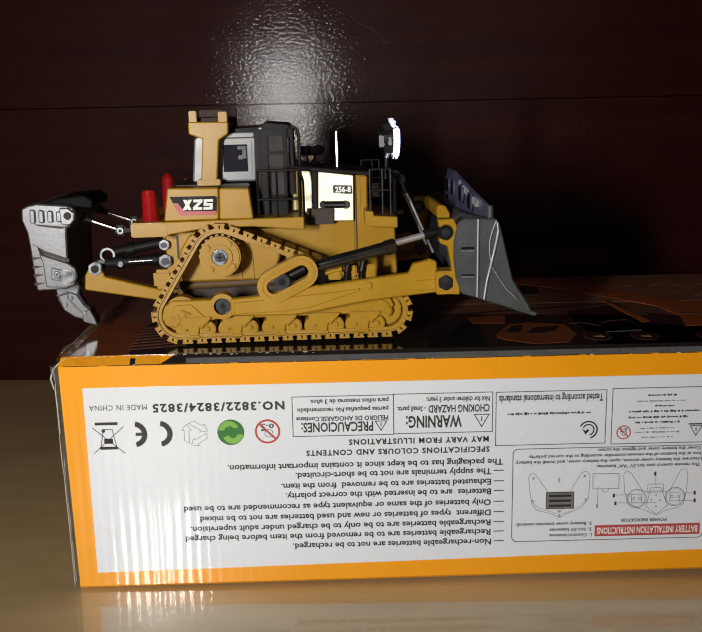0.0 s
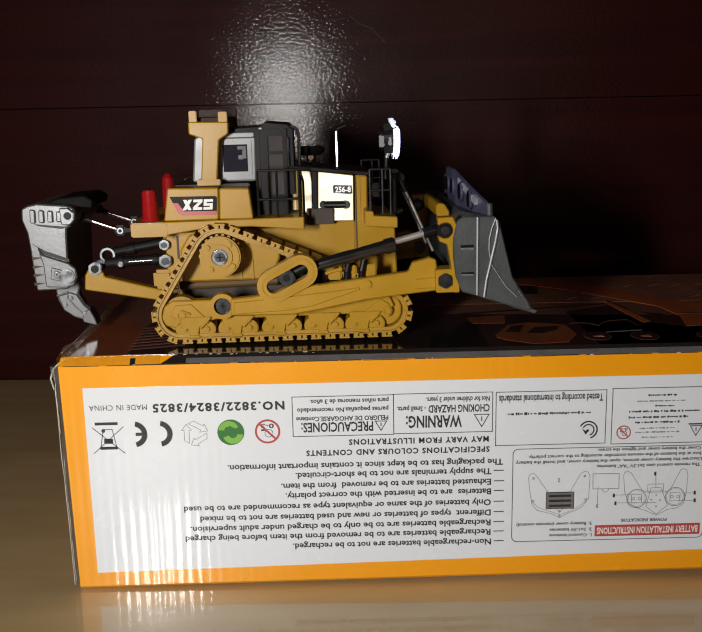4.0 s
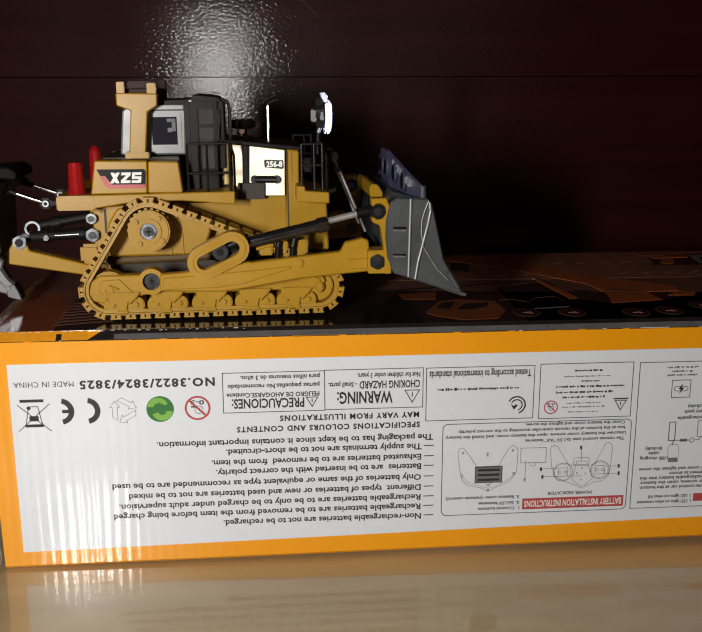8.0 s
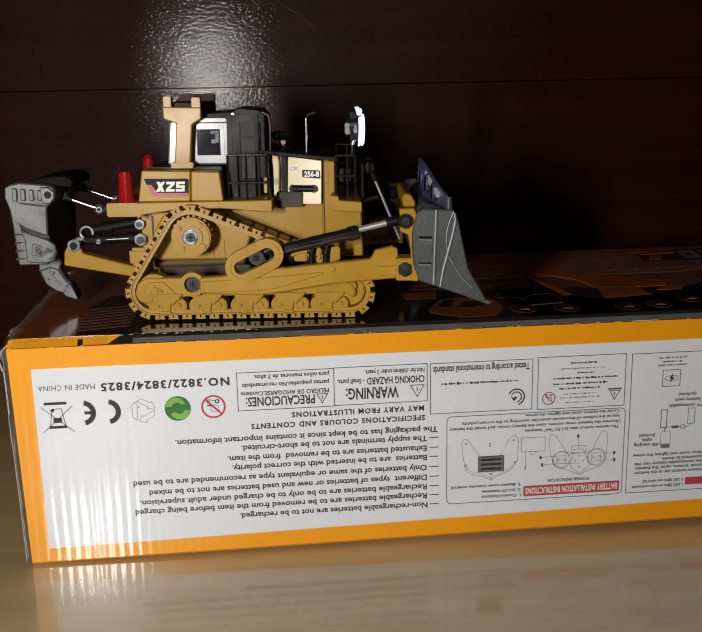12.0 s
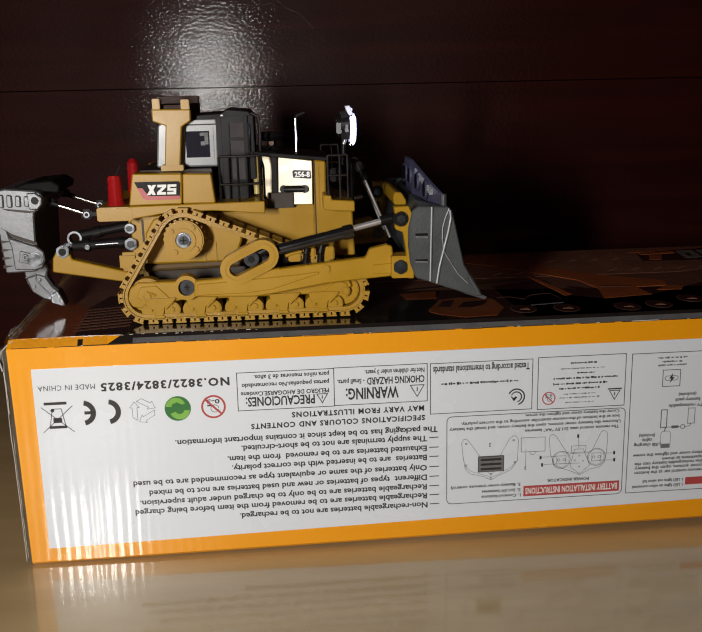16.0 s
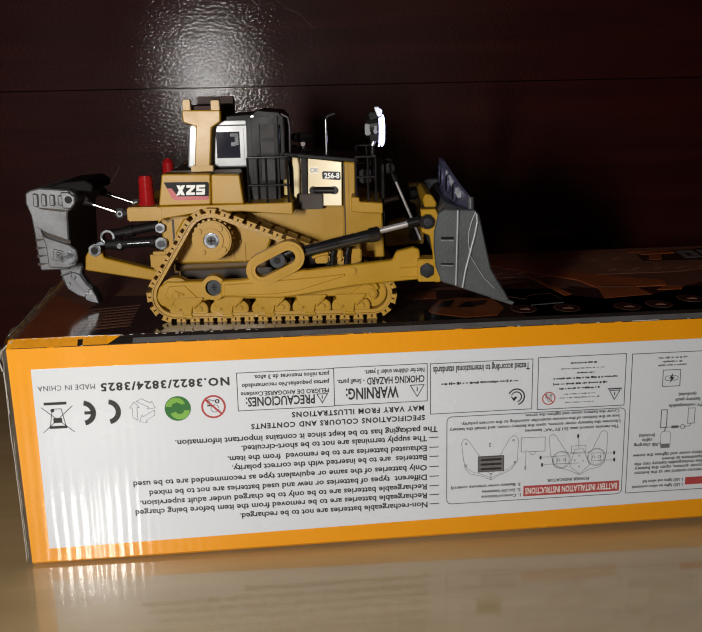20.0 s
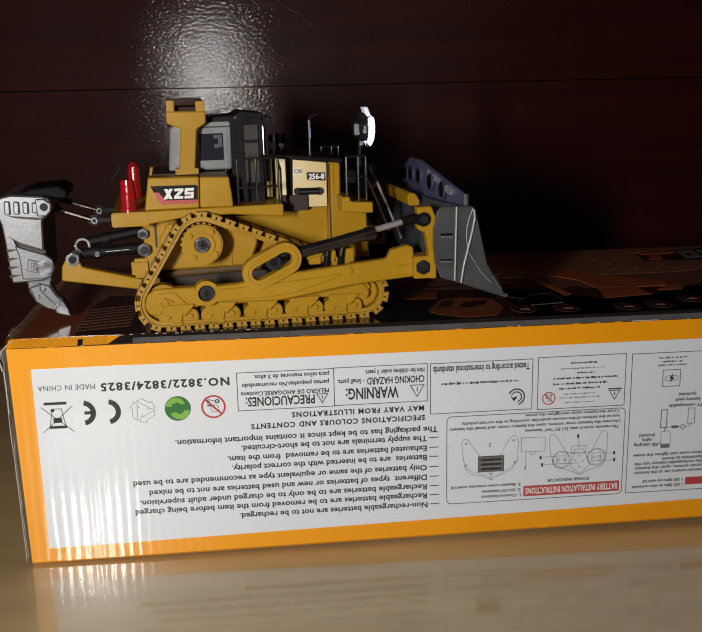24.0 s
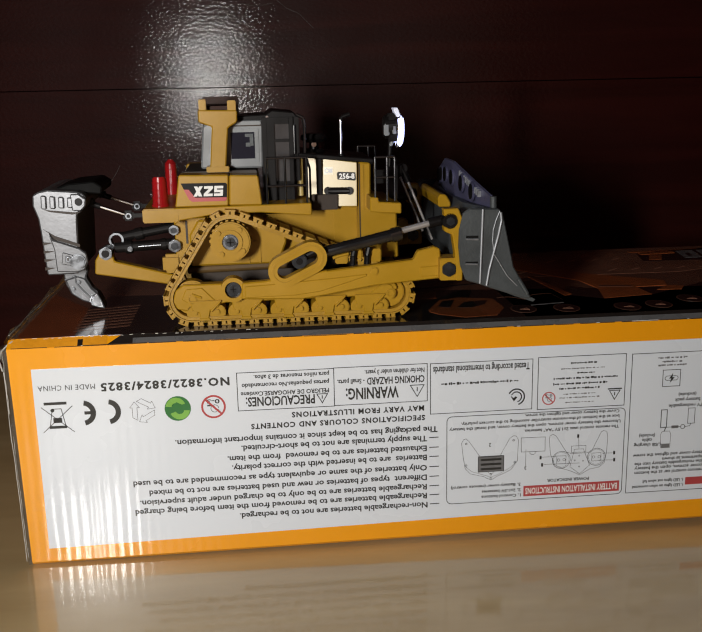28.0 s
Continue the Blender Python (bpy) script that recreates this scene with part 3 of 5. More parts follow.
# crumpled clear film along the left edges
FILM = mat("clear_film", (0.24, 0.225, 0.19), 0.12, vary=0.3, rough_vary=0.04)
fb = FILM.node_tree.nodes["Principled BSDF"]
fb.inputs["Transmission Weight"].default_value, fb.inputs["IOR"].default_value, fb.inputs["Alpha"].default_value = 0.5, 1.25, 0.62
frng = random.Random(11)
bm = bmesh.new()
rows = []
for k in range(25):
    z = 0.001 + (EDGE_H - 0.0005) * k / 24
    lean = -0.0012 * z / EDGE_H
    j = frng.uniform(-0.0006, 0.0006)
    out = 0.0019 + 0.0005 * math.sin(k * 0.55) * (k / 24) + (0.0012 if k > 22 else 0)
    rows.append([bm.verts.new(p) for p in ((lean + 0.0002, -0.0003, z), (lean - out * 0.5 + j, -0.0012 + j * 0.5, z), (lean - out, 0.0010 + j, z), (lean - out * 0.7, 0.006, z))])
for p, q in zip(rows, rows[1:]):
    for i in range(3):
        bm.faces.new((p[i], p[i + 1], q[i + 1], q[i]))
film = part("shrink_film", bm, FILM, carton, "crumpled clear shrink film")
film.visible_shadow = False
# pale folds where the film stands off the left edge, glints put into colour
FOLD_GLINT = mat("film_fold_glint", (0.50, 0.49, 0.46), 0.14, vary=0.35, scale=180, coat=0.6)
frng = random.Random(5)
for x, y, z0, z1, r in ((-0.0023, 0.0006, 0.002, 0.088, 0.00017), (-0.0012, -0.0006, 0.004, 0.060, 0.00010), (-0.0016, -0.0004, 0.070, 0.097, 0.00013)):
    pts = [(x - 0.0012 * z / EDGE_H + frng.uniform(-0.00018, 0.00018), y, z) for z in (z0 + (z1 - z0) * k / 9 for k in range(10))]
    part("film_fold_glint", bent_bar(pts, r, 6), FOLD_GLINT, carton)
part("film_fold_glint", bent_bar([(-0.0036, 0.0004, 0.0885), (-0.0046, 0.0004, 0.0930), (-0.0036, 0.0008, 0.0965), (-0.0014, 0.0020, 0.0988), (0.0010, 0.0030, 0.1004)], 0.00035, 8), FOLD_GLINT, carton)
part("film_fold_glint", bent_bar([(-0.0020, 0.010, 0.1012), (-0.0005, 0.024, 0.1022), (-0.0014, 0.040, 0.1018), (0.0000, 0.062, 0.1022), (-0.0008, 0.085, 0.1016)], 0.0003, 8), FOLD_GLINT, carton)
bm = bmesh.new()
rows = []
for k in range(30):
    y = 0.001 + 0.150 * k / 29
    j, h = frng.uniform(-0.0005, 0.0005), 0.0018 + 0.0010 * math.sin(k * 0.8)
    rows.append([bm.verts.new(p) for p in ((-0.0016 + j, y, CARTON_H - 0.004), (-0.0024 + j, y, CARTON_H), (-0.0012 + j, y, CARTON_H + h), (0.0008 + j, y, CARTON_H + 0.0010), (0.0022 + j, y, CARTON_H + 0.0006))])
for p, q in zip(rows, rows[1:]):
    for i in range(4):
        bm.faces.new((p[i], p[i + 1], q[i + 1], q[i]))
film = part("shrink_film", bm, FILM, carton)
film.visible_shadow = False

# the printed lid
BROWN_DARK = mat("dark_brown_print", (0.12, 0.055, 0.035), 0.12, vary=0.2, scale=40, coat=0.3, rough_vary=0.03)
HOUSE_PRINT = mat("dull_orange_print", (0.20, 0.062, 0.022), 0.12, vary=0.3, scale=60, coat=0.3, rough_vary=0.03)
BROWN_LIGHT = mat("light_brown_print", (0.34, 0.165, 0.11), 0.12, vary=0.2, scale=40, coat=0.3, rough_vary=0.03)
LID = CARTON_H + 0.00025


def lid_print(points, ink, lift=0, name="lid_picture"):
    z = LID + 0.00007 * lift
    return part(name, flat(points, CARTON_H - 0.0005, z), ink, carton)


lid_print([(0.0000, 0.0040), (CARTON_L, 0.0040), (CARTON_L, CARTON_D - 0.0005), (0.0005, CARTON_D - 0.0005)], BROWN_PRINT, 0, "lid_sheet")
lid_print([(0.026, 0.0042), (CARTON_L - 0.001, 0.0042), (CARTON_L - 0.001, 0.040), (0.30, 0.050), (0.165, 0.066), (0.030, 0.080), (0.024, 0.0552)], DARK_PRINT, 1)
lid_print([(0.150, 0.088), (0.3223, 0.084), (0.455, 0.134), (0.455, 0.1535), (0.150, 0.1535)], TREAD_PRINT, 1, "tread_plate")
lid_print([(0.001, 0.0042), (0.026, 0.0042), (0.0235, 0.055), (0.001, 0.09)], RUST_PRINT, 1)
for k in range(8):
    y = 0.012 + 0.0055 * k
    lid_print([(0.024, y), (0.047, y + 0.006), (0.047, y + 0.0085), (0.024, y + 0.0025)], BROWN_PRINT, 2, "lid_stripe")
SLOPE = math.atan2(CARTON_H - EDGE_H, EDGE_IN)


def edge_strip(x0, x1, v0, v1, ink, lift=0.00015, name="edge_strip"):
    """Print on the rounded front edge; v runs from 0 at the front face to 1 at the lid."""
    bm = bmesh.new()
    up = Vector((0, -math.sin(SLOPE), math.cos(SLOPE))) * lift
    pts = [Vector((x, EDGE_IN * v, EDGE_H + (CARTON_H - EDGE_H) * v)) + up for x, v in ((x0, v0), (x1, v0), (x1, v1), (x0, v1))]
    bm.faces.new([bm.verts.new(p) for p in pts])
    return part(name, bm, ink, carton)


EDGE_GREY = mat("grey_edge_print", (0.105, 0.105, 0.108), 0.3, vary=0.15, scale=90, coat=0.3)
CREASE = mat("worn_dark_crease", (0.05, 0.028, 0.012), 0.6, vary=0.4, scale=300)
WORN = mat("worn_white_board", (0.74, 0.70, 0.62), 0.6, vary=0.2, scale=400)
edge_strip(0.0495, CARTON_L - 0.001, 0.06, 0.66, EDGE_GREY, name="grey_band")
edge_strip(0.0495, CARTON_L - 0.001, 0.66, 1.08, DARK_PRINT, name="dark_band")
edge_strip(0.0005, 0.0395, 0.05, 1.08, CARTON_EDGE)
bm = bmesh.new()
for x, v in ((0.0395, 0.04), (0.0500, 0.04), (0.0500, 1.08), (0.0455, 1.08)):
    bm.verts.new((x, EDGE_IN * v - 0.0002 * math.sin(SLOPE), EDGE_H + (CARTON_H - EDGE_H) * v + 0.0002 * math.cos(SLOPE)))
bm.faces.new(bm.verts)
part("edge_strip", bm, DARK_PRINT, carton)
edge_strip(0.0275, 0.0296, 0.05, 0.75, DARK_PRINT, 0.00025)
# the fold along the front: a fine dark crease in short pieces, with white worn spots
x = 0.0008
while x < CARTON_L - 0.008:
    w = frng.uniform(0.004, 0.018)
    v = frng.uniform(-0.02, 0.02)
    edge_strip(x, x + w, v - 0.05, v + 0.02 + frng.uniform(0, 0.05), CREASE, 0.00028, "edge_crease")
    x += w + frng.choice((0.0, 0.0, 0.0008, 0.003))
for k in range(24):
    x = 0.004 + 0.100 * k / 24 + frng.uniform(-0.0015, 0.0015)
    v = frng.uniform(0.90, 1.02)
    edge_strip(x, x + frng.uniform(0.0005, 0.0020), v, v + frng.uniform(0.03, 0.07), WORN, 0.00032, "worn_spot")
for x, w in ((0.0290, 0.0007), (0.1490, 0.0006), (0.2130, 0.0014), (0.2480, 0.0016), (0.2640, 0.0118), (0.2890, 0.0008), (0.3220, 0.0012)):
    edge_strip(x, x + w, -0.02, 0.05, WORN, 0.00034, "worn_spot")
# a crane truck on a tread plate, with smaller machines before it
lid_print([(0.1784, 0.0232), (0.1870, 0.0417), (0.1966, 0.0453), (0.2119, 0.0402), (0.2129, 0.0218), (0.2066, 0.0088), (0.1920, 0.0073), (0.1816, 0.0147)], HOUSE_PRINT, 2)
lid_print([(0.1784, 0.0200), (0.1920, 0.0150), (0.2100, 0.0190), (0.2129, 0.0218), (0.2066, 0.0088), (0.1920, 0.0073), (0.1816, 0.0147)], RUST_PRINT, 3)
lid_print([(0.1838, 0.0286), (0.1879, 0.0393), (0.1938, 0.0404), (0.1889, 0.0262)], DARK_PRINT, 3)
lid_print([(0.1922, 0.0256), (0.1974, 0.0357), (0.2088, 0.0376), (0.2059, 0.0299), (0.1984, 0.0244)], DARK_PRINT, 3)
lid_print([(0.1706, 0.0577), (0.1887, 0.0609), (0.1862, 0.0450), (0.1717, 0.0461)], RUST_PRINT, 2)
lid_print([(0.2182, 0.0042), (0.2182, 0.0660), (0.2425, 0.0782), (0.2481, 0.0417), (0.2628, 0.0312), (0.2873, 0.0350), (0.3018, 0.0443), (0.3223, 0.0577), (CARTON_L - 0.001, 0.110), (CARTON_L - 0.001, 0.0042)], DARK_PRINT, 1)
lid_print([(0.215, 0.150), (0.2371, 0.1437), (0.2728, 0.0884), (0.3057, 0.0650), (0.3025, 0.0536), (0.2864, 0.0529), (0.2877, 0.0360), (0.2630, 0.0318), (0.2673, 0.0528), (0.2641, 0.0731), (0.2307, 0.1174), (0.2050, 0.1400)], CRANE_PRINT, 2, "crane_picture")
lid_print([(0.2700, 0.0600), (0.2850, 0.0560), (0.2850, 0.0530), (0.2690, 0.0560)], BROWN_PRINT, 3, "crane_picture")
lid_print([(0.2435, 0.0877), (0.2509, 0.0429), (0.2468, 0.0401), (0.2417, 0.0859)], CRANE_PRINT, 3, "crane_picture")
lid_print([(0.2440, 0.0880), (0.2480, 0.0680), (0.2474, 0.0676), (0.2432, 0.0876)], DARK_PRINT, 4, "crane_picture")
lid_print([(0.3025, 0.0536), (0.3098, 0.0503), (0.3056, 0.0435), (0.2938, 0.0447)], CRANE_PRINT, 3, "crane_picture")
lid_print([(0.2530, 0.0600), (0.2610, 0.0560), (0.2560, 0.0500)], DARK_PRINT, 3, "crane_picture")
lid_print([(0.205, 0.108), (0.214, 0.106), (0.217, 0.128), (0.208, 0.130)], DARK_PRINT, 3)
lid_print([(0.1674, 0.0640), (0.2425, 0.0800), (0.2425, 0.0822), (0.1674, 0.0665)], DARK_PRINT, 2)
lid_print([(0.3205, 0.1395), (0.3639, 0.1468), (0.452, 0.1490), (0.452, 0.1200), (0.3480, 0.1129), (0.3151, 0.1150)], DARK_PRINT, 2, "lid_band")
lid_print([(0.3170, 0.1440), (0.452, 0.1525), (0.452, 0.1500), (0.3190, 0.1405)], CRANE_PRINT, 2, "lid_band")
lid_print([(0.3278, 0.1379), (0.3359, 0.1389), (0.3267, 0.1173), (0.3193, 0.1173)], CRANE_PRINT, 3, "printed_letter")
lid_print([(0.3215, 0.1385), (0.3430, 0.1405), (0.3420, 0.1350), (0.3210, 0.1330)], CRANE_PRINT, 4, "printed_letter")
for x in (0.3475, 0.3600, 0.3730, 0.3860, 0.3990, 0.4120):
    y = 0.119 + (x - 0.34) * 0.06
    lid_print([(x - 0.006, y), (x + 0.004, y + 0.0005), (x + 0.0075, y + 0.022), (x - 0.0025, y + 0.0215)], GREY_PRINT, 3, "printed_letter")
    lid_print([(x - 0.002, y + 0.005), (x + 0.0005, y + 0.005), (x + 0.002, y + 0.014), (x - 0.0005, y + 0.014)], DARK_PRINT, 4, "printed_letter")
for x, y in ((0.2673, 0.0143), (0.2827, 0.0163), (0.3012, 0.0247), (0.2207, 0.0180), (0.2400, 0.0165)):
    lid_print([(x + 0.0058 * math.cos(a * math.tau / 20), y + 0.0075 * math.sin(a * math.tau / 20)) for a in range(20)], BROWN_DARK, 2, "wheel_picture")
    lid_print([(x + 0.0053 * math.cos(a * math.tau / 20), y + 0.0069 * math.sin(a * math.tau / 20)) for a in range(20)], DARK_PRINT, 3, "wheel_picture")
    lid_print([(x - 0.0020, y - 0.0010), (x + 0.0024, y - 0.0022), (x + 0.0020, y + 0.0014)], BROWN_LIGHT, 4, "wheel_picture")
for pts in ([(0.2143, 0.0413), (0.2180, 0.0424), (0.2216, 0.0415), (0.2265, 0.0359), (0.2290, 0.0415), (0.2324, 0.0443), (0.2370, 0.0458), (0.2416, 0.0459), (0.2433, 0.0327)],):
    for (xa, ya), (xb, yb) in zip(pts, pts[1:]):
        lid_print([(xa, ya), (xb, yb), (xb, yb + 0.0009), (xa, ya + 0.0009)], BROWN_PRINT, 2, "lid_outline")
lid_print([(0.2260, 0.0238), (0.2420, 0.0262), (0.2420, 0.0276), (0.2260, 0.0250)], GREY_PRINT, 2, "lid_outline")
for k in range(30):
    for j in range(6):
        x, y = 0.225 + 0.0125 * k + 0.0062 * (j % 2), 0.064 + 0.0145 * j
        on_boom = abs(y - (0.150 - (x - 0.215) * 1.22)) < 0.022 and x < 0.31
        if on_boom or (x > 0.31 and y > 0.108) or y > 0.150 or x > 0.455 or y < 0.082 + (x - 0.3223) * 0.38 or y < 0.080:
            continue
        lid_print([(x, y), (x + 0.0062, y + 0.0046), (x + 0.0066, y + 0.0062), (x + 0.0004, y + 0.0018)], BROWN_DARK if j % 2 else BROWN_LIGHT, 2, "tread_mark")


# ---- toy bulldozer (its own space in mm: x ahead, y to its left, z up) ----
MM = 0.000984
HALF = 39.6
dozer = thing("bulldozer", "yellow toy bulldozer with silver ripper and dark grey blade", "toy bulldozer")


def dpart(name, bm, material, parent=None, origin=(0, 0, 0), label=""):
    """A part drawn in mm in the bulldozer's space, with its origin there."""
    up = parent or dozer
    bmesh.ops.translate(bm, verts=bm.verts, vec=-Vector(origin))
    bmesh.ops.scale(bm, verts=bm.verts, vec=(MM, MM, MM))
    ob = part(name, bm, material, up, label)
    base = Vector(up["at"]) if "at" in up else Vector((0, 0, 0))
    ob["at"] = tuple(origin)
    ob.location = (Vector(origin) - base) * MM
    return ob


def near(a, b):
    return a - HALF, b - HALF


def far(a, b):
    return HALF - b, HALF - a


def hull(circles, n=72):
    pts = sorted({(round(x + r * math.cos(k * math.tau / n), 4), round(z + r * math.sin(k * math.tau / n), 4)) for x, z, r in circles for k in range(n)})

    def half(seq):
        out = []
        for p in seq:
            while len(out) > 1 and (out[-1][0] - out[-2][0]) * (p[1] - out[-2][1]) - (out[-1][1] - out[-2][1]) * (p[0] - out[-2][0]) <= 0:
                out.pop()
            out.append(p)
        return out[:-1]
    return half(pts) + half(pts[::-1])


def spaced(loop, n):
    """n points spread evenly along a closed loop, each with its tangent angle."""
    seg = [math.dist(a, b) for a, b in zip(loop, loop[1:] + loop[:1])]
    total, out = sum(seg), []
    for k in range(n):
        d = total * k / n
        for (a, b), s in zip(zip(loop, loop[1:] + loop[:1]), seg):
            if d <= s:
                f = d / s
                out.append((a[0] + (b[0] - a[0]) * f, a[1] + (b[1] - a[1]) * f, math.atan2(b[1] - a[1], b[0] - a[0])))
                break
            d -= s
    return out


WHEELS = [(-44.6, 12.1, 10.0), (42.5, 11.1, 9.0), (-26.8, 36.5, 12.0)]
LOOP = hull(WHEELS)
SHOES = spaced(LOOP, 42)
shoe_bm = box(-2.35, 2.35, -7, 7, -2.05, -1.4, 0.2)
for k in (-1.15, 1.15):
    shoe_bm = box(k - 0.85, k + 0.85, -6.9, 6.9, -1.45, 0.1, 0.2, shoe_bm)
bmesh.ops.scale(shoe_bm, verts=shoe_bm.verts, vec=(MM, MM, MM))
SHOE = bpy.data.meshes.new("track_shoe")
shoe_bm.to_mesh(SHOE)
shoe_bm.free()
SHOE.materials.append(YELLOW_TRACK)


def inset_loop(d):
    return [(x - d * math.sin(a), z + d * math.cos(a)) for x, z, a in spaced(LOOP, 120)]


def undercarriage(side):
    span = near if side == "near" else far
    out = -1 if side == "near" else 1
    y_mid = sum(span(0, 14)) / 2
    for x, z, a in SHOES:
        ob = new("track_shoe", SHOE)
        ob.parent = dozer
        ob.matrix_local = Matrix.Translation((x * MM, y_mid * MM, z * MM)) @ Matrix.Rotation(-a, 4, "Y")
    # the belt that carries the shoes, and the chain inside it
    for name, d0, d1, ys, finish in (("track_belt", -0.1, 0.45, span(0.3, 13.7), YELLOW_TRACK), ("track_chain", 0.5, 1.9, span(1.2, 12.8), YELLOW_TRACK)):
        outer, inner = inset_loop(d0), inset_loop(d1)
        bm = bmesh.new()
        rings = [[bm.verts.new((x, y, z)) for x, z in loop] for loop, y in ((outer, ys[0]), (outer, ys[1]), (inner, ys[1]), (inner, ys[0]))]
        for p, q in zip(rings, rings[1:] + rings[:1]):
            for k in range(len(p)):
                bm.faces.new((p[k], q[k], q[(k + 1) % len(p)], p[(k + 1) % len(p)]))
        dpart(name, bm, finish)
    # roller frame with bogies
    bm = plate([(-53, 11), (-51.5, 16), (-48, 18.3), (16, 18.2), (34, 19.8), (44, 17.5), (46, 13), (41, 10.2), (-30, 9.8), (-40, 7.6), (-46, 6.4), (-51, 7.5)], *span(2.0, 8), 0.5)
    bm = plate([(-49, 12), (-47, 16.4), (-40, 16.8), (-34, 10.5), (-46, 10)], *span(1.4, 3), 0.3, bm)
    bm = plate([(30, 9), (40, 16.5), (44, 14), (41, 9)], *span(1.4, 3), 0.3, bm)
    dpart("roller_frame", bm, YELLOW)
    for bx in (-38.5, -20.5, -2.0, 16.0, 33.5):
        bm = plate([(bx - 7, 11.0), (bx + 6.8, 11.2), (bx + 5, 8.0), (bx + 1.6, 7.0), (bx + 0.8, 3.0), (bx - 2.6, 3.0), (bx - 3.2, 6.0), (bx - 6.2, 7.0)], *span(0.7, 4), 0.3)
        bm = plate([(bx - 3.0, 3.6), (bx + 1.2, 3.6), (bx + 2.0, 1.6), (bx - 3.6, 1.6)], *span(0.3, 4), 0.2, bm)
        bm = plate([(bx + 5.4, 10.8), (bx + 6.4, 10.6), (bx + 2.2, 6.2), (bx + 1.6, 7.0)], *span(0.1, 1), 0.15, bm)
        bm = box(bx - 6.8, bx + 6.6, *span(0.2, 1.2), 10.6, 11.3, 0.2, bm)
        dpart("bogie", bm, YELLOW)
        for dx in (-5.0, 4.6):
            bm = disc(bx + dx, 5.6, 3.7, *span(1.6, 12), 20, 0.4)
            bm = disc(bx + dx, 6.0, 1.2, *span(0.6, 2), 12, 0.2, bm)
            dpart("roller", bm, YELLOW)
    for x0, z0, x1, z1 in ((-44.5, 14.2, -40.5, 12.6), (23.5, 16.0, 25.6, 18.6), (31.0, 16.2, 33.2, 19.0), (2.0, 13.4, 7.5, 14.2)):
        dpart("frame_web", rod((x0, sum(span(1.2, 1.2)) / 2, z0), (x1, sum(span(1.2, 1.2)) / 2, z1), 0.55, sides=8), YELLOW)
    dpart("frame_notch", box(8.4, 9.2, *span(1.6, 2.2), 12.4, 17.2), BLACK_DULL)
    # idlers
    for x, z, r in WHEELS[:2]:
        bm = disc(x, z, r - 2.4, *span(4, 11), 32, 0.5)
        bm = disc(x, z, 2.6, *span(1.2, 4), 16, 0.3, bm)
        bm = ring(x, z, 1.9, 1.2, *span(0.7, 1.4), 16, bm)
        dpart("idler", bm, YELLOW)
    # sprocket and its hub
    sx, sz = -26.7, 36.6
    pts = []
    for k in range(22):
        for a, r in ((-0.5, 7.8), (-0.22, 9.2), (0.22, 9.2), (0.5, 7.8)):
            t = (k + a * 0.9) * math.tau / 22
            pts.append((sx + r * math.cos(t), sz + r * math.sin(t)))
    dpart("sprocket", plate(pts, *span(4.5, 9)), YELLOW)
    bm = disc(sx, sz, 8.6, *span(1.0, 6), 36, 0.6)
    bm = ring(sx, sz, 5.2, 3.6, *span(0.3, 1.2), 28, bm)
    for k in range(4):
        t = radians(52 + 90 * k)
        bm = disc(sx + 6.5 * math.cos(t), sz + 6.5 * math.sin(t), 1.2, *span(0.0, 1.2), 12, 0.2, bm)
    hub = dpart("hub", bm, YELLOW)
    bm = disc(sx, sz, 3.4, *span(0.4, 2), 24, 0.4)
    bm = ring(sx, sz, 3.0, 2.3, *span(0.0, 0.5), 24, bm)
    dpart("screw", bm, SCREW, hub, label="steel screw head")
    cross_screw(sx, sz, 2.1, span(-0.1, 0.4), hub)
    # rear pivot bush
    bm = ring(-26.4, 16.4, 5.4, 3.6, *span(-3.6, 3), 28)
    bush = dpart("pivot_bush", bm, YELLOW)
    dpart("screw", disc(-26.4, 16.4, 3.5, *span(-1.6, 3), 24, 0.5), SCREW_BLACK, bush, label="grey steel screw head")
    cross_screw(-26.4, 16.4, 1.9, span(-1.9, -1.4), bush)


def cross_screw(x, z, r, ys, up):
    bm = disc(x, z, r, ys[0], ys[1], 18, 0.15)
    dpart("screw_drive", bm, SCREW_BLACK, up)
    bm = box(x - r * 0.7, x + r * 0.7, min(ys) - 0.05, min(ys) + 0.1, z - r * 0.16, z + r * 0.16)
    bm = box(x - r * 0.16, x + r * 0.16, min(ys) - 0.05, min(ys) + 0.1, z - r * 0.7, z + r * 0.7, bm=bm)
    dpart("screw_slot", bm, BLACK, up)


undercarriage("near")
undercarriage("far")

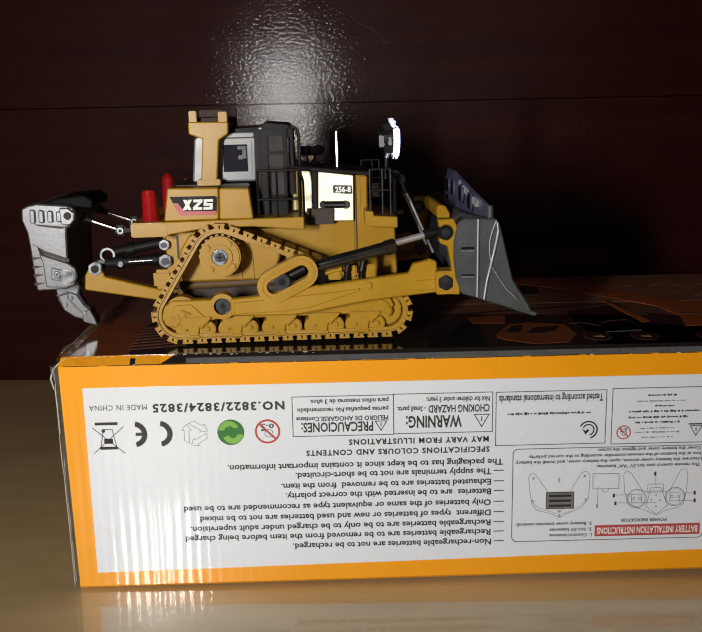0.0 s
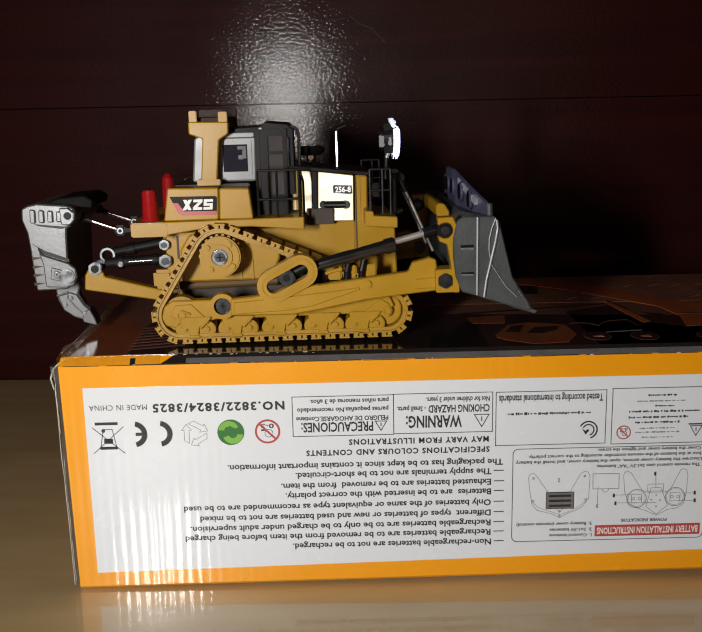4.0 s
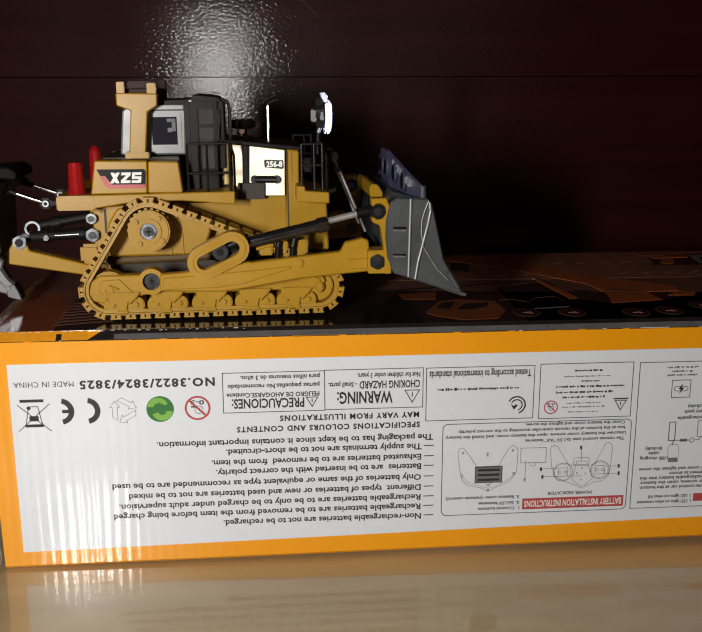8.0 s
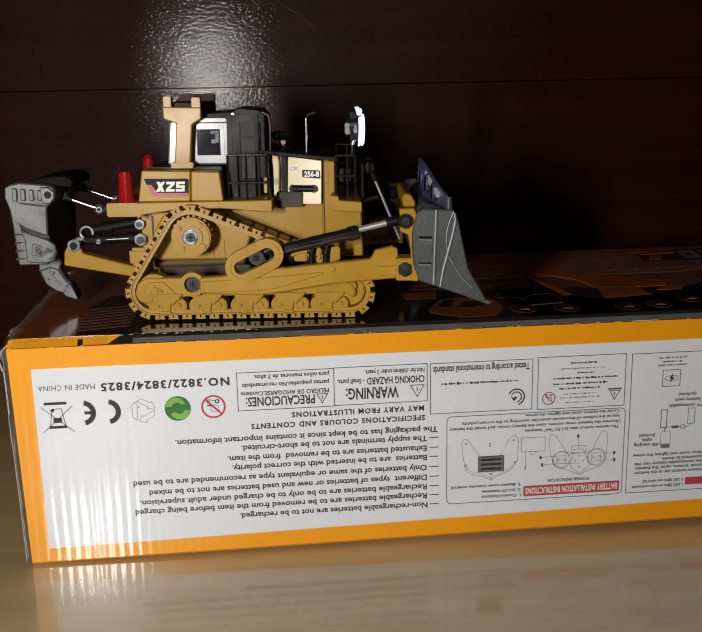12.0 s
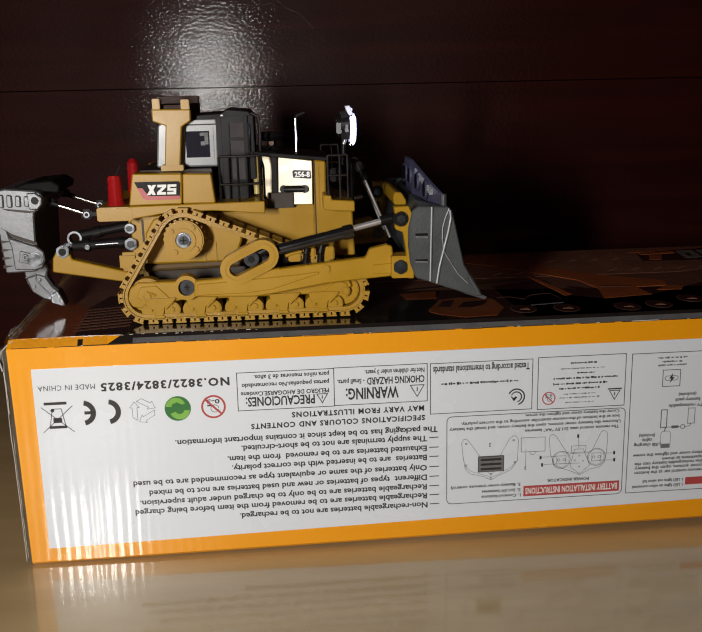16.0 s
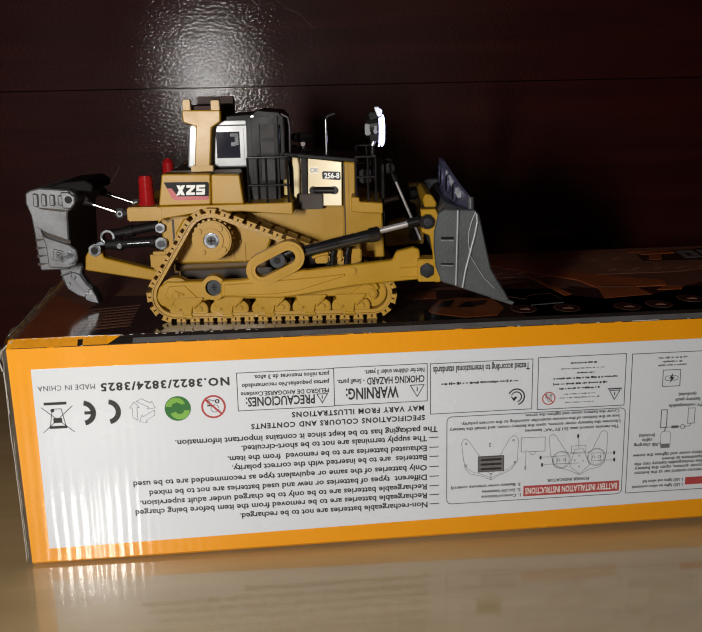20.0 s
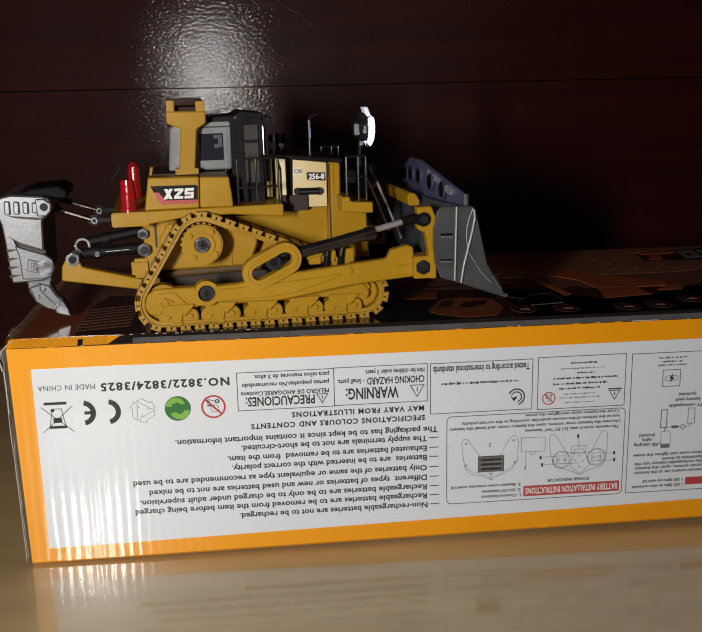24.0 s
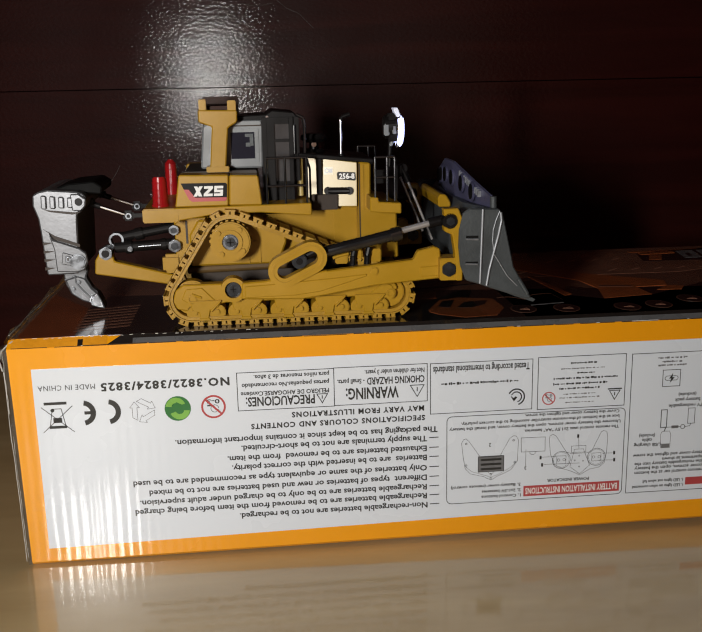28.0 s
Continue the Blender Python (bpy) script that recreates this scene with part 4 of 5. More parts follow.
# ---- chassis and bodywork ----
bm = box(-50, 31, -16, 16, 26, 45, 0.6)
# dark box in the gap beneath the chassis, shade put into its colour
dpart("shaded_underbody", box(-46, 44, -13, 13, 10, 26.5, 0.6), BLACK_DULL)
dpart("chassis", bm, YELLOW)
for ys in (near(15, 23), far(15, 23)):
    dpart("final_drive_housing", plate([(-45, 24), (-45, 38), (-41, 44.5), (-12, 45.5), (-4, 41), (-2, 34), (-6, 24)], *ys, 0.8), YELLOW)
    out = ys[0] - 1.2 if ys[0] < 0 else ys[1] - 0.2
    for dx, dz in ((10.4, 4.0), (10.4, -2.8), (6.3, -7.7), (-0.7, -8.8), (-6.7, -5.8)):
        dpart("stud", box(dx - 27.6, dx - 25.8, out, out + 1.4, dz + 35.7, dz + 37.5, 0.3), YELLOW)
    for x in (-19.5, -14.5):
        dpart("housing_rib", box(x, x + 0.7, out + 0.6, out + 1.4, 24.5, 33, 0.1), YELLOW)
# the rail's dim look between the tracks is shade put into its colour
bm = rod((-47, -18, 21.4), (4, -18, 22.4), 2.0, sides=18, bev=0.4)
dpart("frame_rail", bm, SHADED_RAIL)
bm = box(-63.6, -48, *near(5, 73), 45.3, 51.3, 0.5)
dpart("rear_platform", bm, YELLOW)
bm = plate([(-50.4, 44), (-50.4, 51.4), (8.9, 51.8), (8.9, 46.4), (-13, 48.4), (-30, 48.6), (-48, 46)], *near(5.2, 72.8), 0.4)
dpart("deck", bm, YELLOW)
bm = plate([(-51.4, 27), (-51.4, 45.6), (-36, 45.6), (-40, 27)], *near(17.2, 62), 0.5)
dpart("rear_body", bm, YELLOW)
dpart("slot_mark", box(-46.6, -45.7, *near(16.9, 17.4), 34, 44), BLACK_DULL)
for ys, logo in ((near(6, 18), True), (far(6, 18), False)):
    dpart("fuel_tank", plate([(-49.6, 51.6), (-47.4, 65.3), (-26.3, 64.8), (-26.9, 51.7)], *ys, 0.5), YELLOW)
    dpart("tool_box", plate([(-26.5, 51.7), (-25.9, 64.7), (-13.7, 64.3), (-12.4, 51.6)], *ys, 0.5), YELLOW)
dpart("top_deck", box(-46, -14, *near(17, 61), 50.5, 65.6, 0.4), BLACK_DULL)
# badge on the tank
y_badge = near(5.7, 6)[0]
badge = dpart("badge", plate([(-46.7, 61.8), (-27.8, 61.6), (-27.1, 60.9), (-27.5, 54.6), (-28.2, 53.9), (-42.0, 54.0), (-43.4, 54.8)], y_badge, y_badge + 0.5), BLACK)
dpart("badge_stripe", plate([(-45.6, 59.2), (-43.4, 59.1), (-40.9, 55.6), (-27.4, 55.4), (-27.5, 54.4), (-28.3, 53.8), (-42.2, 53.9), (-43.5, 54.8)], y_badge - 0.15, y_badge + 0.2), RED_PRINT, badge)
# blocky leaning letters X, Z, S from straight strokes
LW, LH, LT = 3.8, 4.3, 1.1
STROKES = {"X": [[(0, 0), (1.5, 0), (LW, LH), (LW - 1.5, LH)], [(LW, 0), (LW - 1.5, 0), (0, LH), (1.5, LH)]],
           "Z": [[(0, LH - LT), (LW, LH - LT), (LW, LH), (0, LH)], [(0, 0), (LW, 0), (LW, LT), (0, LT)], [(0, LT), (1.7, LT), (LW, LH - LT), (LW - 1.7, LH - LT)]],
           "S": [[(0, LH - LT), (LW, LH - LT), (LW, LH), (0, LH)], [(0, 1.6), (LW, 1.6), (LW, 2.65), (0, 2.65)], [(0, 0), (LW, 0), (LW, LT), (0, LT)], [(0, 2.65), (1.2, 2.65), (1.2, LH - LT), (0, LH - LT)], [(LW - 1.2, LT), (LW, LT), (LW, 1.6), (LW - 1.2, 1.6)]]}
for k, glyph in enumerate("XZS"):
    bm = None
    for j, pts in enumerate(STROKES[glyph]):
        y = y_badge - 0.3 - 0.03 * j
        bm = plate([(-41.6 + 4.35 * k + x + 0.10 * z, 56.1 + z) for x, z in pts], y, y + 0.25, bm=bm)
    dpart("badge_letter", bm, WHITE_PRINT, badge)
# rear tanks
for x, yl, z0, z1, r in ((-56.4, 14, 51.2, 64.2, 3.5), (-55.0, 60, 51.2, 66.4, 3.1)):
    bm = rod((x, yl - HALF, z0), (x, yl - HALF, z1), r, r * 0.84, 28, 0.5)
    for k in range(3):  # shallow rings round the body
        zr = z0 + (z1 - z0) * (0.3 + 0.24 * k)
        bm = rod((x, yl - HALF, zr), (x, yl - HALF, zr + 0.7), r * (1.0 - 0.04 * k) + 0.12, sides=28, bev=0.2, bm=bm)
    if r < 3.4:  # the slim one has a domed cap
        bm = rod((x, yl - HALF, z1 - 0.4), (x, yl - HALF, z1 + 1.6), r * 0.9, r * 0.35, 24, bm=bm)
    else:
        bm = rod((x, yl - HALF, z0), (x, yl - HALF, z0 + 1.4), r + 0.4, sides=28, bev=0.3, bm=bm)
    dpart("red_tank", bm, RED, label="glossy red cylinder tank")
# engine hood: its glossy sides flare out to the front and lean inwards
FLARE, LEAN, HOOD_Y = math.tan(radians(10.5)), math.tan(radians(5.5)), near(21.6, 21.6)[0]


def on_hood(bm, lift=0.0):
    """Lays a flat piece drawn about y = 0 on the hood's right side."""
    for v in bm.verts:
        v.co.y += HOOD_Y - lift - (v.co.x - 18) * FLARE + (v.co.z - 58) * LEAN
    return bm


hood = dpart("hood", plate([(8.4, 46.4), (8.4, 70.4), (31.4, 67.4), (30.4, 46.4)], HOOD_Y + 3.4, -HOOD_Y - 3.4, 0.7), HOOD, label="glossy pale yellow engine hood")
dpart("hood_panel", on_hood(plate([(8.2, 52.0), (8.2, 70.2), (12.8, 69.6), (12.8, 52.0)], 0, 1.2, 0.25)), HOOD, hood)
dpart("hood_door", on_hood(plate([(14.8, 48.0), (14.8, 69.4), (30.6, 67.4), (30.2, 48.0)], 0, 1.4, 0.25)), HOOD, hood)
dpart("hood_top", plate([(4.5, 70.4), (4.5, 72.4), (38, 68.8), (38, 66.8)], *near(19.8, 59.4), 0.4), BLACK)
dpart("hood_post", box(12.4, 14.8, *near(20.4, 28), 49, 70.4, 0.3), BLACK)
dpart("hood_lower", box(8, 31.2, *near(23.4, 55.8), 26, 47.6, 0.5), YELLOW)
dpart("hood_lower_door", box(19.5, 30.8, *near(22.9, 24), 30, 47.2, 0.4), YELLOW)
y_hood = HOOD_Y
bm = rod((17.4, 0, 55.0), (26.8, 0, 55.0), 1.55, sides=14)
bm = disc(17.4, 55.0, 1.75, -1.0, 0.6, 16, 0.2, bm)
bm = disc(26.8, 55.0, 1.75, -1.0, 0.6, 16, 0.2, bm)
dpart("door_handle", on_hood(bm, 0.4), BLACK, hood)
sticker = dpart("hood_sticker", on_hood(box(15.8, 20.0, 0, 0.3, 62.2, 65.6), 0.15), CREAM_PRINT, hood)
dpart("sticker_mark", on_hood(merged(ring(17.2, 63.9, 1.1, 0.6, 0, 0.2, 12), box(18.2, 19.6, 0, 0.2, 63.0, 64.8)), 0.3), GREY_PRINT, sticker)
sticker = dpart("number_sticker", on_hood(plate([(21.8, 60.0), (21.6, 62.8), (22.2, 63.4), (29.8, 63.1), (30.0, 59.9), (29.4, 59.4)], 0, 0.3), 0.15), BLACK, hood)
dpart("sticker_lettering", on_hood(lettering("256-8", 22.6, 29.4, 60.3, 2.3, 0, 0.03), 0.25), WHITE_PRINT, sticker)
# dark block behind the rails, the soft shadow there is in its colour
dpart("shaded_side_block", box(10.0, 21.6, near(18.6, 24)[0], y_hood + 3.5, 46.8, 53.6, 0.3), BLACK_DULL, hood)
# radiator block at the front
bm = plate([(30.6, 24), (31.3, 67.7), (36.6, 67.1), (36.4, 52.0), (41.2, 51.6), (41.4, 50.0), (48.0, 49.5), (48.9, 24)], *near(19, 59), 0.6)
dpart("radiator_block", bm, YELLOW)
dpart("radiator_step", plate([(34.5, 47), (34.5, 53.5), (38.0, 53.4), (38.2, 51.4), (48.2, 50.6), (48.2, 46)], *near(4.4, 20), 0.4), YELLOW)
dpart("radiator_rib", box(32.6, 33.6, *near(18.5, 19.5), 46, 66.6, 0.3), YELLOW)
dpart("radiator_seam", box(31.2, 31.7, *near(18.7, 19.3), 30, 67.0), BLACK_DULL)
dpart("radiator_grille", box(48.2, 49.4, *near(22, 56), 26, 66, 0.4), BLACK)
dpart("marker_lamp", box(38.4, 43.6, *near(17, 21), 58, 64, 0.6), BLACK)
# roll-over bar
for ys in (near(14, 20), far(14, 20)):
    bm = plate([(-38.2, 86.9), (-38.2, 92.0), (-21.5, 91.6), (-21.7, 86.7), (-25.7, 84.2), (-27.4, 67.0), (-34.2, 67.2), (-32.6, 84.8)], *ys, 0.5)
    bm = box(-35.8, -26.0, ys[0] - 0.6, ys[1] + 0.6, 65.4, 67.9, 0.3, bm)
    bm = box(-37.8, -34.6, ys[0] + 0.6, ys[1] - 0.6, 91.4, 96.4, 0.3, bm)
    bm = box(-25.6, -21.9, ys[0] + 0.6, ys[1] - 0.6, 91.4, 95.8, 0.3, bm)
    post = dpart("rollover_post", bm, YELLOW)
    # cover added over the far post's top, dark to hold its shade
    if ys[0] > 0:
        dpart("post_shade_cover", box(-38.4, -21.4, ys[0] - 0.8, ys[1] + 0.4, 86.8, 96.6, 0.4), SHADED_PLASTIC, post)
dpart("rollover_beam", box(-38.0, -22.2, *near(19.6, 58.4), 86.6, 93.4, 0.5), SHADED_PLASTIC)
# cab
cab = dpart("cab", plate([(-38.5, 66.4), (-36.8, 84.8), (-33, 87.0), (-10.6, 86.8), (-11.2, 66.2)], *near(21, 57), 0.7), GREY_CAB, label="grey plastic cab with a dark window")
yw = near(20.4, 21)[0]
dpart("side_window", box(-25.4, -14.0, yw, yw + 1.2, 69.9, 82.4, 0.5), GLASS_DARK, cab)
bm = box(-16.6, -15.0, yw - 0.15, yw + 0.3, 76.0, 81.2, 0.1)
bm = box(-18.6, -16.4, yw - 0.15, yw + 0.3, 79.8, 81.2, 0.1, bm)
bm = box(-18.4, -16.4, yw - 0.15, yw + 0.3, 75.6, 77.4, 0.1, bm)
dpart("console", bm, STEEL_DARK, cab)
bm = plate([(-26.4, 69.0), (-26.4, 83.5), (-12.7, 83.4), (-12.7, 68.8)], yw + 0.2, yw + 0.6)
dpart("window_frame", bm, GREY_CAB, cab)
dpart("cab_roof", plate([(-34, 86.6), (-33, 88.2), (-9, 89.4), (-6.5, 91.0), (3.2, 90.0), (5.0, 87.6), (5.2, 86.0), (-10, 86.4)], *near(22.6, 56.6), 0.5), BLACK, cab)
for span in (near, far):
    bm = box(-11.2, -8.8, *span(20.3, 23), 51, 88, 0.3)
    bm = box(-9.0, -5.6, *span(20.6, 22.6), 51, 88, 0.2, bm)
    bm = box(-6, 2.4, *span(20.6, 22.6), 51, 60, 0.2, bm)
    bm = box(-6, 2.4, *span(20.6, 22.6), 77.2, 78.6, 0.2, bm)
    bm = box(-6, 2.4, *span(20.6, 22.6), 85, 88, 0.2, bm)
    bm = box(0.6, 2.6, *span(20.4, 22.6), 51, 88, 0.2, bm)
    dpart("cab_door", bm, BLACK, cab)
    dpart("front_pillar", box(3.0, 5.2, *span(20.5, 23), 60, 88, 0.3), BLACK, cab)
dpart("door_glass", box(-6, 2.6, *near(21.6, 22), 60, 87), GLASS_CLEAR, cab)
dpart("operator_seat", box(-7, 0, *near(32, 46), 66, 80, 1.5), BLACK_DULL, cab)
for x, z in ((-8.6, 88.0), (0.2, 87.4)):
    dpart("roof_bolt", disc(x, z, 0.7, *near(22.2, 24), 10), CHROME, cab)
bent = bent_bar([(4.2, 22 - HALF, 89), (7.2, 22 - HALF, 87.5), (7.8, 22 - HALF, 84), (7.6, 22 - HALF, 72)], 0.7)
dpart("grab_bar", bent, BLACK_GLOSS, cab)
dpart("door_bar", rod((3.0, 19.6 - HALF, 72), (3.0, 19.6 - HALF, 84.5), 0.6, sides=12), BLACK_GLOSS, cab)
dpart("cab_ledge", box(-30, -11.4, *near(19.8, 21.5), 85.0, 86.6, 0.3), GREY_CAB, cab)
dpart("cab_joint", box(-30, -11.4, *near(20.6, 21.4), 84.4, 85.0), BLACK_DULL, cab)
dpart("yellow_pillar", box(0.0, 1.8, *near(24, 27), 52, 71, 0.3), YELLOW)
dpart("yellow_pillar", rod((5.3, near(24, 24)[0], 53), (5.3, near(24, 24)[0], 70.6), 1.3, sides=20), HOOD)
# intake and exhaust on the hood
bm = rod((12.8, 0, 69), (12.8, 0, 77), 2.4, 2.0, 20, 0.3)
bm = rod((12.8, 0, 70.4), (12.8, 0, 72.6), 5.6, 4.4, 28, 0.5, bm)
bm = rod((12.8, 0, 75.6), (12.8, 0, 77.4), 4.2, 6.6, 32, 0.3, bm)
bm = rod((12.8, 0, 77.3), (12.8, 0, 79.6), 6.6, 5.2, 32, 0.7, bm)
intake = dpart("air_intake", bm, BLACK)
dpart("intake_bolt", disc(12.6, 74.8, 1.2, -3.8, -2.0, 14, 0.3), CHROME, intake)
bm = rod((23.9, -15.6, 68), (24.0, -15.6, 86.2), 0.75)
stack = dpart("exhaust", bm, CHROME, label="thin chrome exhaust stack")
dpart("exhaust_tip", bent_bar([(24.0, -15.6, 86.0), (24.6, -15.6, 87.4), (28.1, -15.6, 88.6)], 0.9), BLACK, stack)
dpart("exhaust_base", rod((24.0, -15.6, 66), (24.0, -15.6, 71.2), 1.5), BLACK, stack)


def railing(x_posts, z0, z1, mids, y, name):
    r = 0.55
    bm = None
    for x in x_posts:
        bm = rod((x, y, z0), (x, y, z1), r, sides=10, bm=bm)
    for z in (z1, *mids):
        bm = rod((x_posts[0], y, z), (x_posts[-1], y, z), r, sides=10, bm=bm)
    return dpart(name, bm, BLACK_GLOSS)


for y in (near(7, 7)[0], far(7, 7)[0]):
    railing((-10.0, -2.0, 7.3), 51, 71.4, (59.4,), y, "guard_rail")
    railing((36.9, 42.1, 45.5), 51.6, 70.7, (62,), y + (-1.9 if y < 0 else 1.9), "front_guard_rail")
bm = bent_bar([(7.6, near(12, 12)[0], 71), (9.0, near(12, 12)[0], 66), (9.0, near(12, 12)[0], 52)], 0.5)
dpart("hand_rail", bm, BLACK)
# work lamp
LED = bpy.data.materials.new("lit_led_face")
LED.use_nodes = True
LED.node_tree.nodes["Principled BSDF"].inputs["Emission Color"].default_value = (0.50, 0.55, 1.0, 1)
LED.node_tree.nodes["Principled BSDF"].inputs["Emission Strength"].default_value = 2.4
LED_DIM = mat("frosted_lamp_cap", (0.72, 0.74, 0.80), 0.35, vary=0.05)
LED_DIM.node_tree.nodes["Principled BSDF"].inputs["Emission Color"].default_value = (0.72, 0.76, 1.0, 1.0)
LED_DIM.node_tree.nodes["Principled BSDF"].inputs["Emission Strength"].default_value = 0.28
yl = near(12, 12)[0]
bm = rod((44.2, yl, 66), (44.6, yl, 78), 1.0)
bm = rod((41.6, yl, 83.0), (47.6, yl, 83.2), 5.0, 5.8, 24, 0.6, bm)
bm = box(43.0, 46.4, yl - 3, yl + 3, 86.6, 89.0, 0.6, bm)
bm = box(43.4, 48.0, yl - 4.4, yl - 3.6, 77, 88.4, 0.3, bm)
work = dpart("work_lamp", bm, BLACK, label="black round work lamp that is lit")


def turned_lamp(bm):
    """The lamp's head looks a little to the bulldozer's left."""
    bmesh.ops.rotate(bm, verts=bm.verts, cent=(46.0, yl, 83.2), matrix=Matrix.Rotation(radians(4), 3, "Z"))
    return bm


dpart("lamp_bezel", turned_lamp(rod((46.2, yl, 83.2), (47.2, yl, 83.3), 5.6, 6.2, 28, 0.3)), CHROME, work)
for a0, a1, tube in ((-84, 34, 1.35), (104, 165, 1.0), (185, 262, 0.7)):
    bm = bent_bar([(48.0, yl - 7.1 * math.cos(radians(a)), 82.6 + 7.1 * math.sin(radians(a))) for a in [a0 + (a1 - a0) * k / 12 for k in range(13)]], tube, 10)
    dpart("lamp_segment", turned_lamp(bm), LED, work, label="white lit lamp segment")
bm = plate([(45.4, 91.2), (47.3, 91.4), (48.8, 87.4), (48.2, 86.9), (46.6, 87.6)], yl - 4.6, yl + 2.0, 0.25)
dpart("lamp_cap", bm, LED_DIM, work, label="pale lit lamp cap")
dpart("lamp_bracket", box(41.2, 43.6, yl - 5.2, yl - 4.0, 79.6, 84.6, 0.4), GREY_CAB, work)
dpart("lamp_bracket", box(44.9, 46.6, yl - 5.6, yl - 4.8, 80.2, 83.8, 0.3), GREY_CAB, work)
dpart("lamp_rim", turned_lamp(rod((47.2, yl, 83.2), (47.9, yl, 83.2), 6.2, 6.6, 32)), CHROME, work)
dpart("lamp_face", turned_lamp(rod((48.6, yl, 83.3), (49.4, yl, 83.3), 4.9, 4.6, 24)), LED, work, label="white lit lamp face")
dpart("lamp_clip", rod((44.4, yl - 2, 75), (46.2, yl - 2, 79.6), 0.8), GREY_CAB, work)
dpart("lamp_clip", rod((47.2, yl - 3, 74.5), (47.8, yl - 3, 77.5), 0.8), CHROME, work)

# ---- push frame with blade, swings about the rear pivot ----
PIVOT = (-26.4, 0.0, 16.4)
ARM = [(-23.0, 13.0), (-22.6, 20.0), (-13.0, 20.6), (13.6, 24.6), (14.5, 24.4), (33, 26.4), (51.6, 28.4), (53.4, 32.2), (60.6, 33.9), (63.0, 33.0), (64.2, 22.4), (63.4, 20.0), (54, 19.2), (34, 17.4), (11.7, 13.6), (3, 12.4)]


def stadium(ax, az, bx, bz, r, n=10):
    a = math.degrees(math.atan2(bz - az, bx - ax))
    return arc_pts(bx, bz, r, a - 90, a + 90, n) + arc_pts(ax, az, r, a + 90, a + 270, n)


def loop_plate(outer, inner, y0, y1):
    bm = bmesh.new()
    rows = [[bm.verts.new((x, y, z)) for x, z in pts] for pts, y in ((outer, y0), (outer, y1), (inner, y1), (inner, y0))]
    n = len(outer)
    for p, q in zip(rows, rows[1:] + rows[:1]):
        for k in range(n):
            bm.faces.new((p[k], q[k], q[(k + 1) % n], p[(k + 1) % n]))
    bmesh.ops.recalc_face_normals(bm, faces=bm.faces)
    return bm


push = dpart("push_frame", plate(ARM, *near(-6.8, -2.4), 0.5), YELLOW, origin=PIVOT)
dpart("push_arm", plate(ARM, *far(-6.8, -2.4), 0.5), YELLOW, push, PIVOT)
for ys in (near(-7.4, -2.4), far(-7.4, -2.4)):
    dpart("arm_rib", plate([(-21.4, 13.6), (-21.4, 18.6), (-8, 19.4), (20, 21.6), (31, 22.8), (31, 21.8), (11, 15.6), (0, 14.2)], ys[0], ys[1], 0.3), YELLOW, push, PIVOT)
    bm = loop_plate(stadium(-4.4, 24.9, 7.0, 30.6, 6.9), stadium(-4.4, 24.9, 7.0, 30.6, 3.0), ys[0] - 1.2, ys[1])
    bm = merged(loop_plate(stadium(-4.4, 24.9, 7.0, 30.6, 5.4), stadium(-4.4, 24.9, 7.0, 30.6, 4.6), ys[0] - 1.6, ys[0]), bm)
    dpart("slotted_link", bm, YELLOW, push, PIVOT)
    dpart("arm_stud", disc(34.2, 23.9, 1.9, ys[0] - 0.4, ys[1], 18, 0.4), YELLOW, push, PIVOT)
    dpart("arm_end", plate([(54.6, 21.0), (54.4, 25.2), (62.8, 25.8), (63.2, 21.2)], ys[0], ys[1], 0.3), YELLOW, push, PIVOT)
    dpart("blade_bracket", box(62.2, 70.8, ys[0] - (4.6 if ys[0] < 0 else -0.8), ys[1] + (1.4 if ys[0] < 0 else 4.6), 20.0, 29.6, 0.4), YELLOW, push, PIVOT)
    bm = rod((65.9, ys[0] - (6.2 if ys[0] < 0 else 0.4), 25.0), (65.9, ys[1] + (0.4 if ys[0] < 0 else 6.2), 25.0), 3.3, sides=6, bev=0.3)
    dpart("bracket_nut", bm, SCREW_BLACK, push, PIVOT)
for y in (near(-6, -6)[0], far(-6, -6)[0]):
    bm = rod((13.0, y * 0.92, 31.8), (43.6, y, 39.6), 2.6, sides=22, bev=0.3)
    bm = rod((41.6, y, 39.1), (46.2, y, 40.2), 3.2, sides=22, bev=0.4, bm=bm)
    dpart("tilt_cylinder", bm, BLACK_GLOSS, push, PIVOT)
    dpart("piston_rod", rod((45, y, 40.8), (60.5, y, 44.6), 1.35), ROD_STEEL, push, PIVOT)
    bm = rod((58, y, 44.0), (64, y, 45.4), 2.2)
    out = -5 if y < 0 else 5
    bm = disc(66.0, 45.8, 3.4, y + out - 2.6, y + out + 2.6, 20, 0.4, bm)
    dpart("rod_eye", bm, BLACK, push, PIVOT)
    dpart("eye_pin", disc(66.0, 45.8, 1.9, y + out - 3.0, y + out + 3.0, 6), SCREW_BLACK, push, PIVOT)
    bm = plate([(63.4, 49.4), (63.0, 51.0), (69.4, 51.2), (71.6, 46), (71.8, 20), (69.0, 20), (68.4, 32), (67.0, 40), (63.6, 41.4)], y + out - 2.2, y + out + 3.4, 0.4)
    dpart("blade_upright", bm, YELLOW, push, PIVOT)
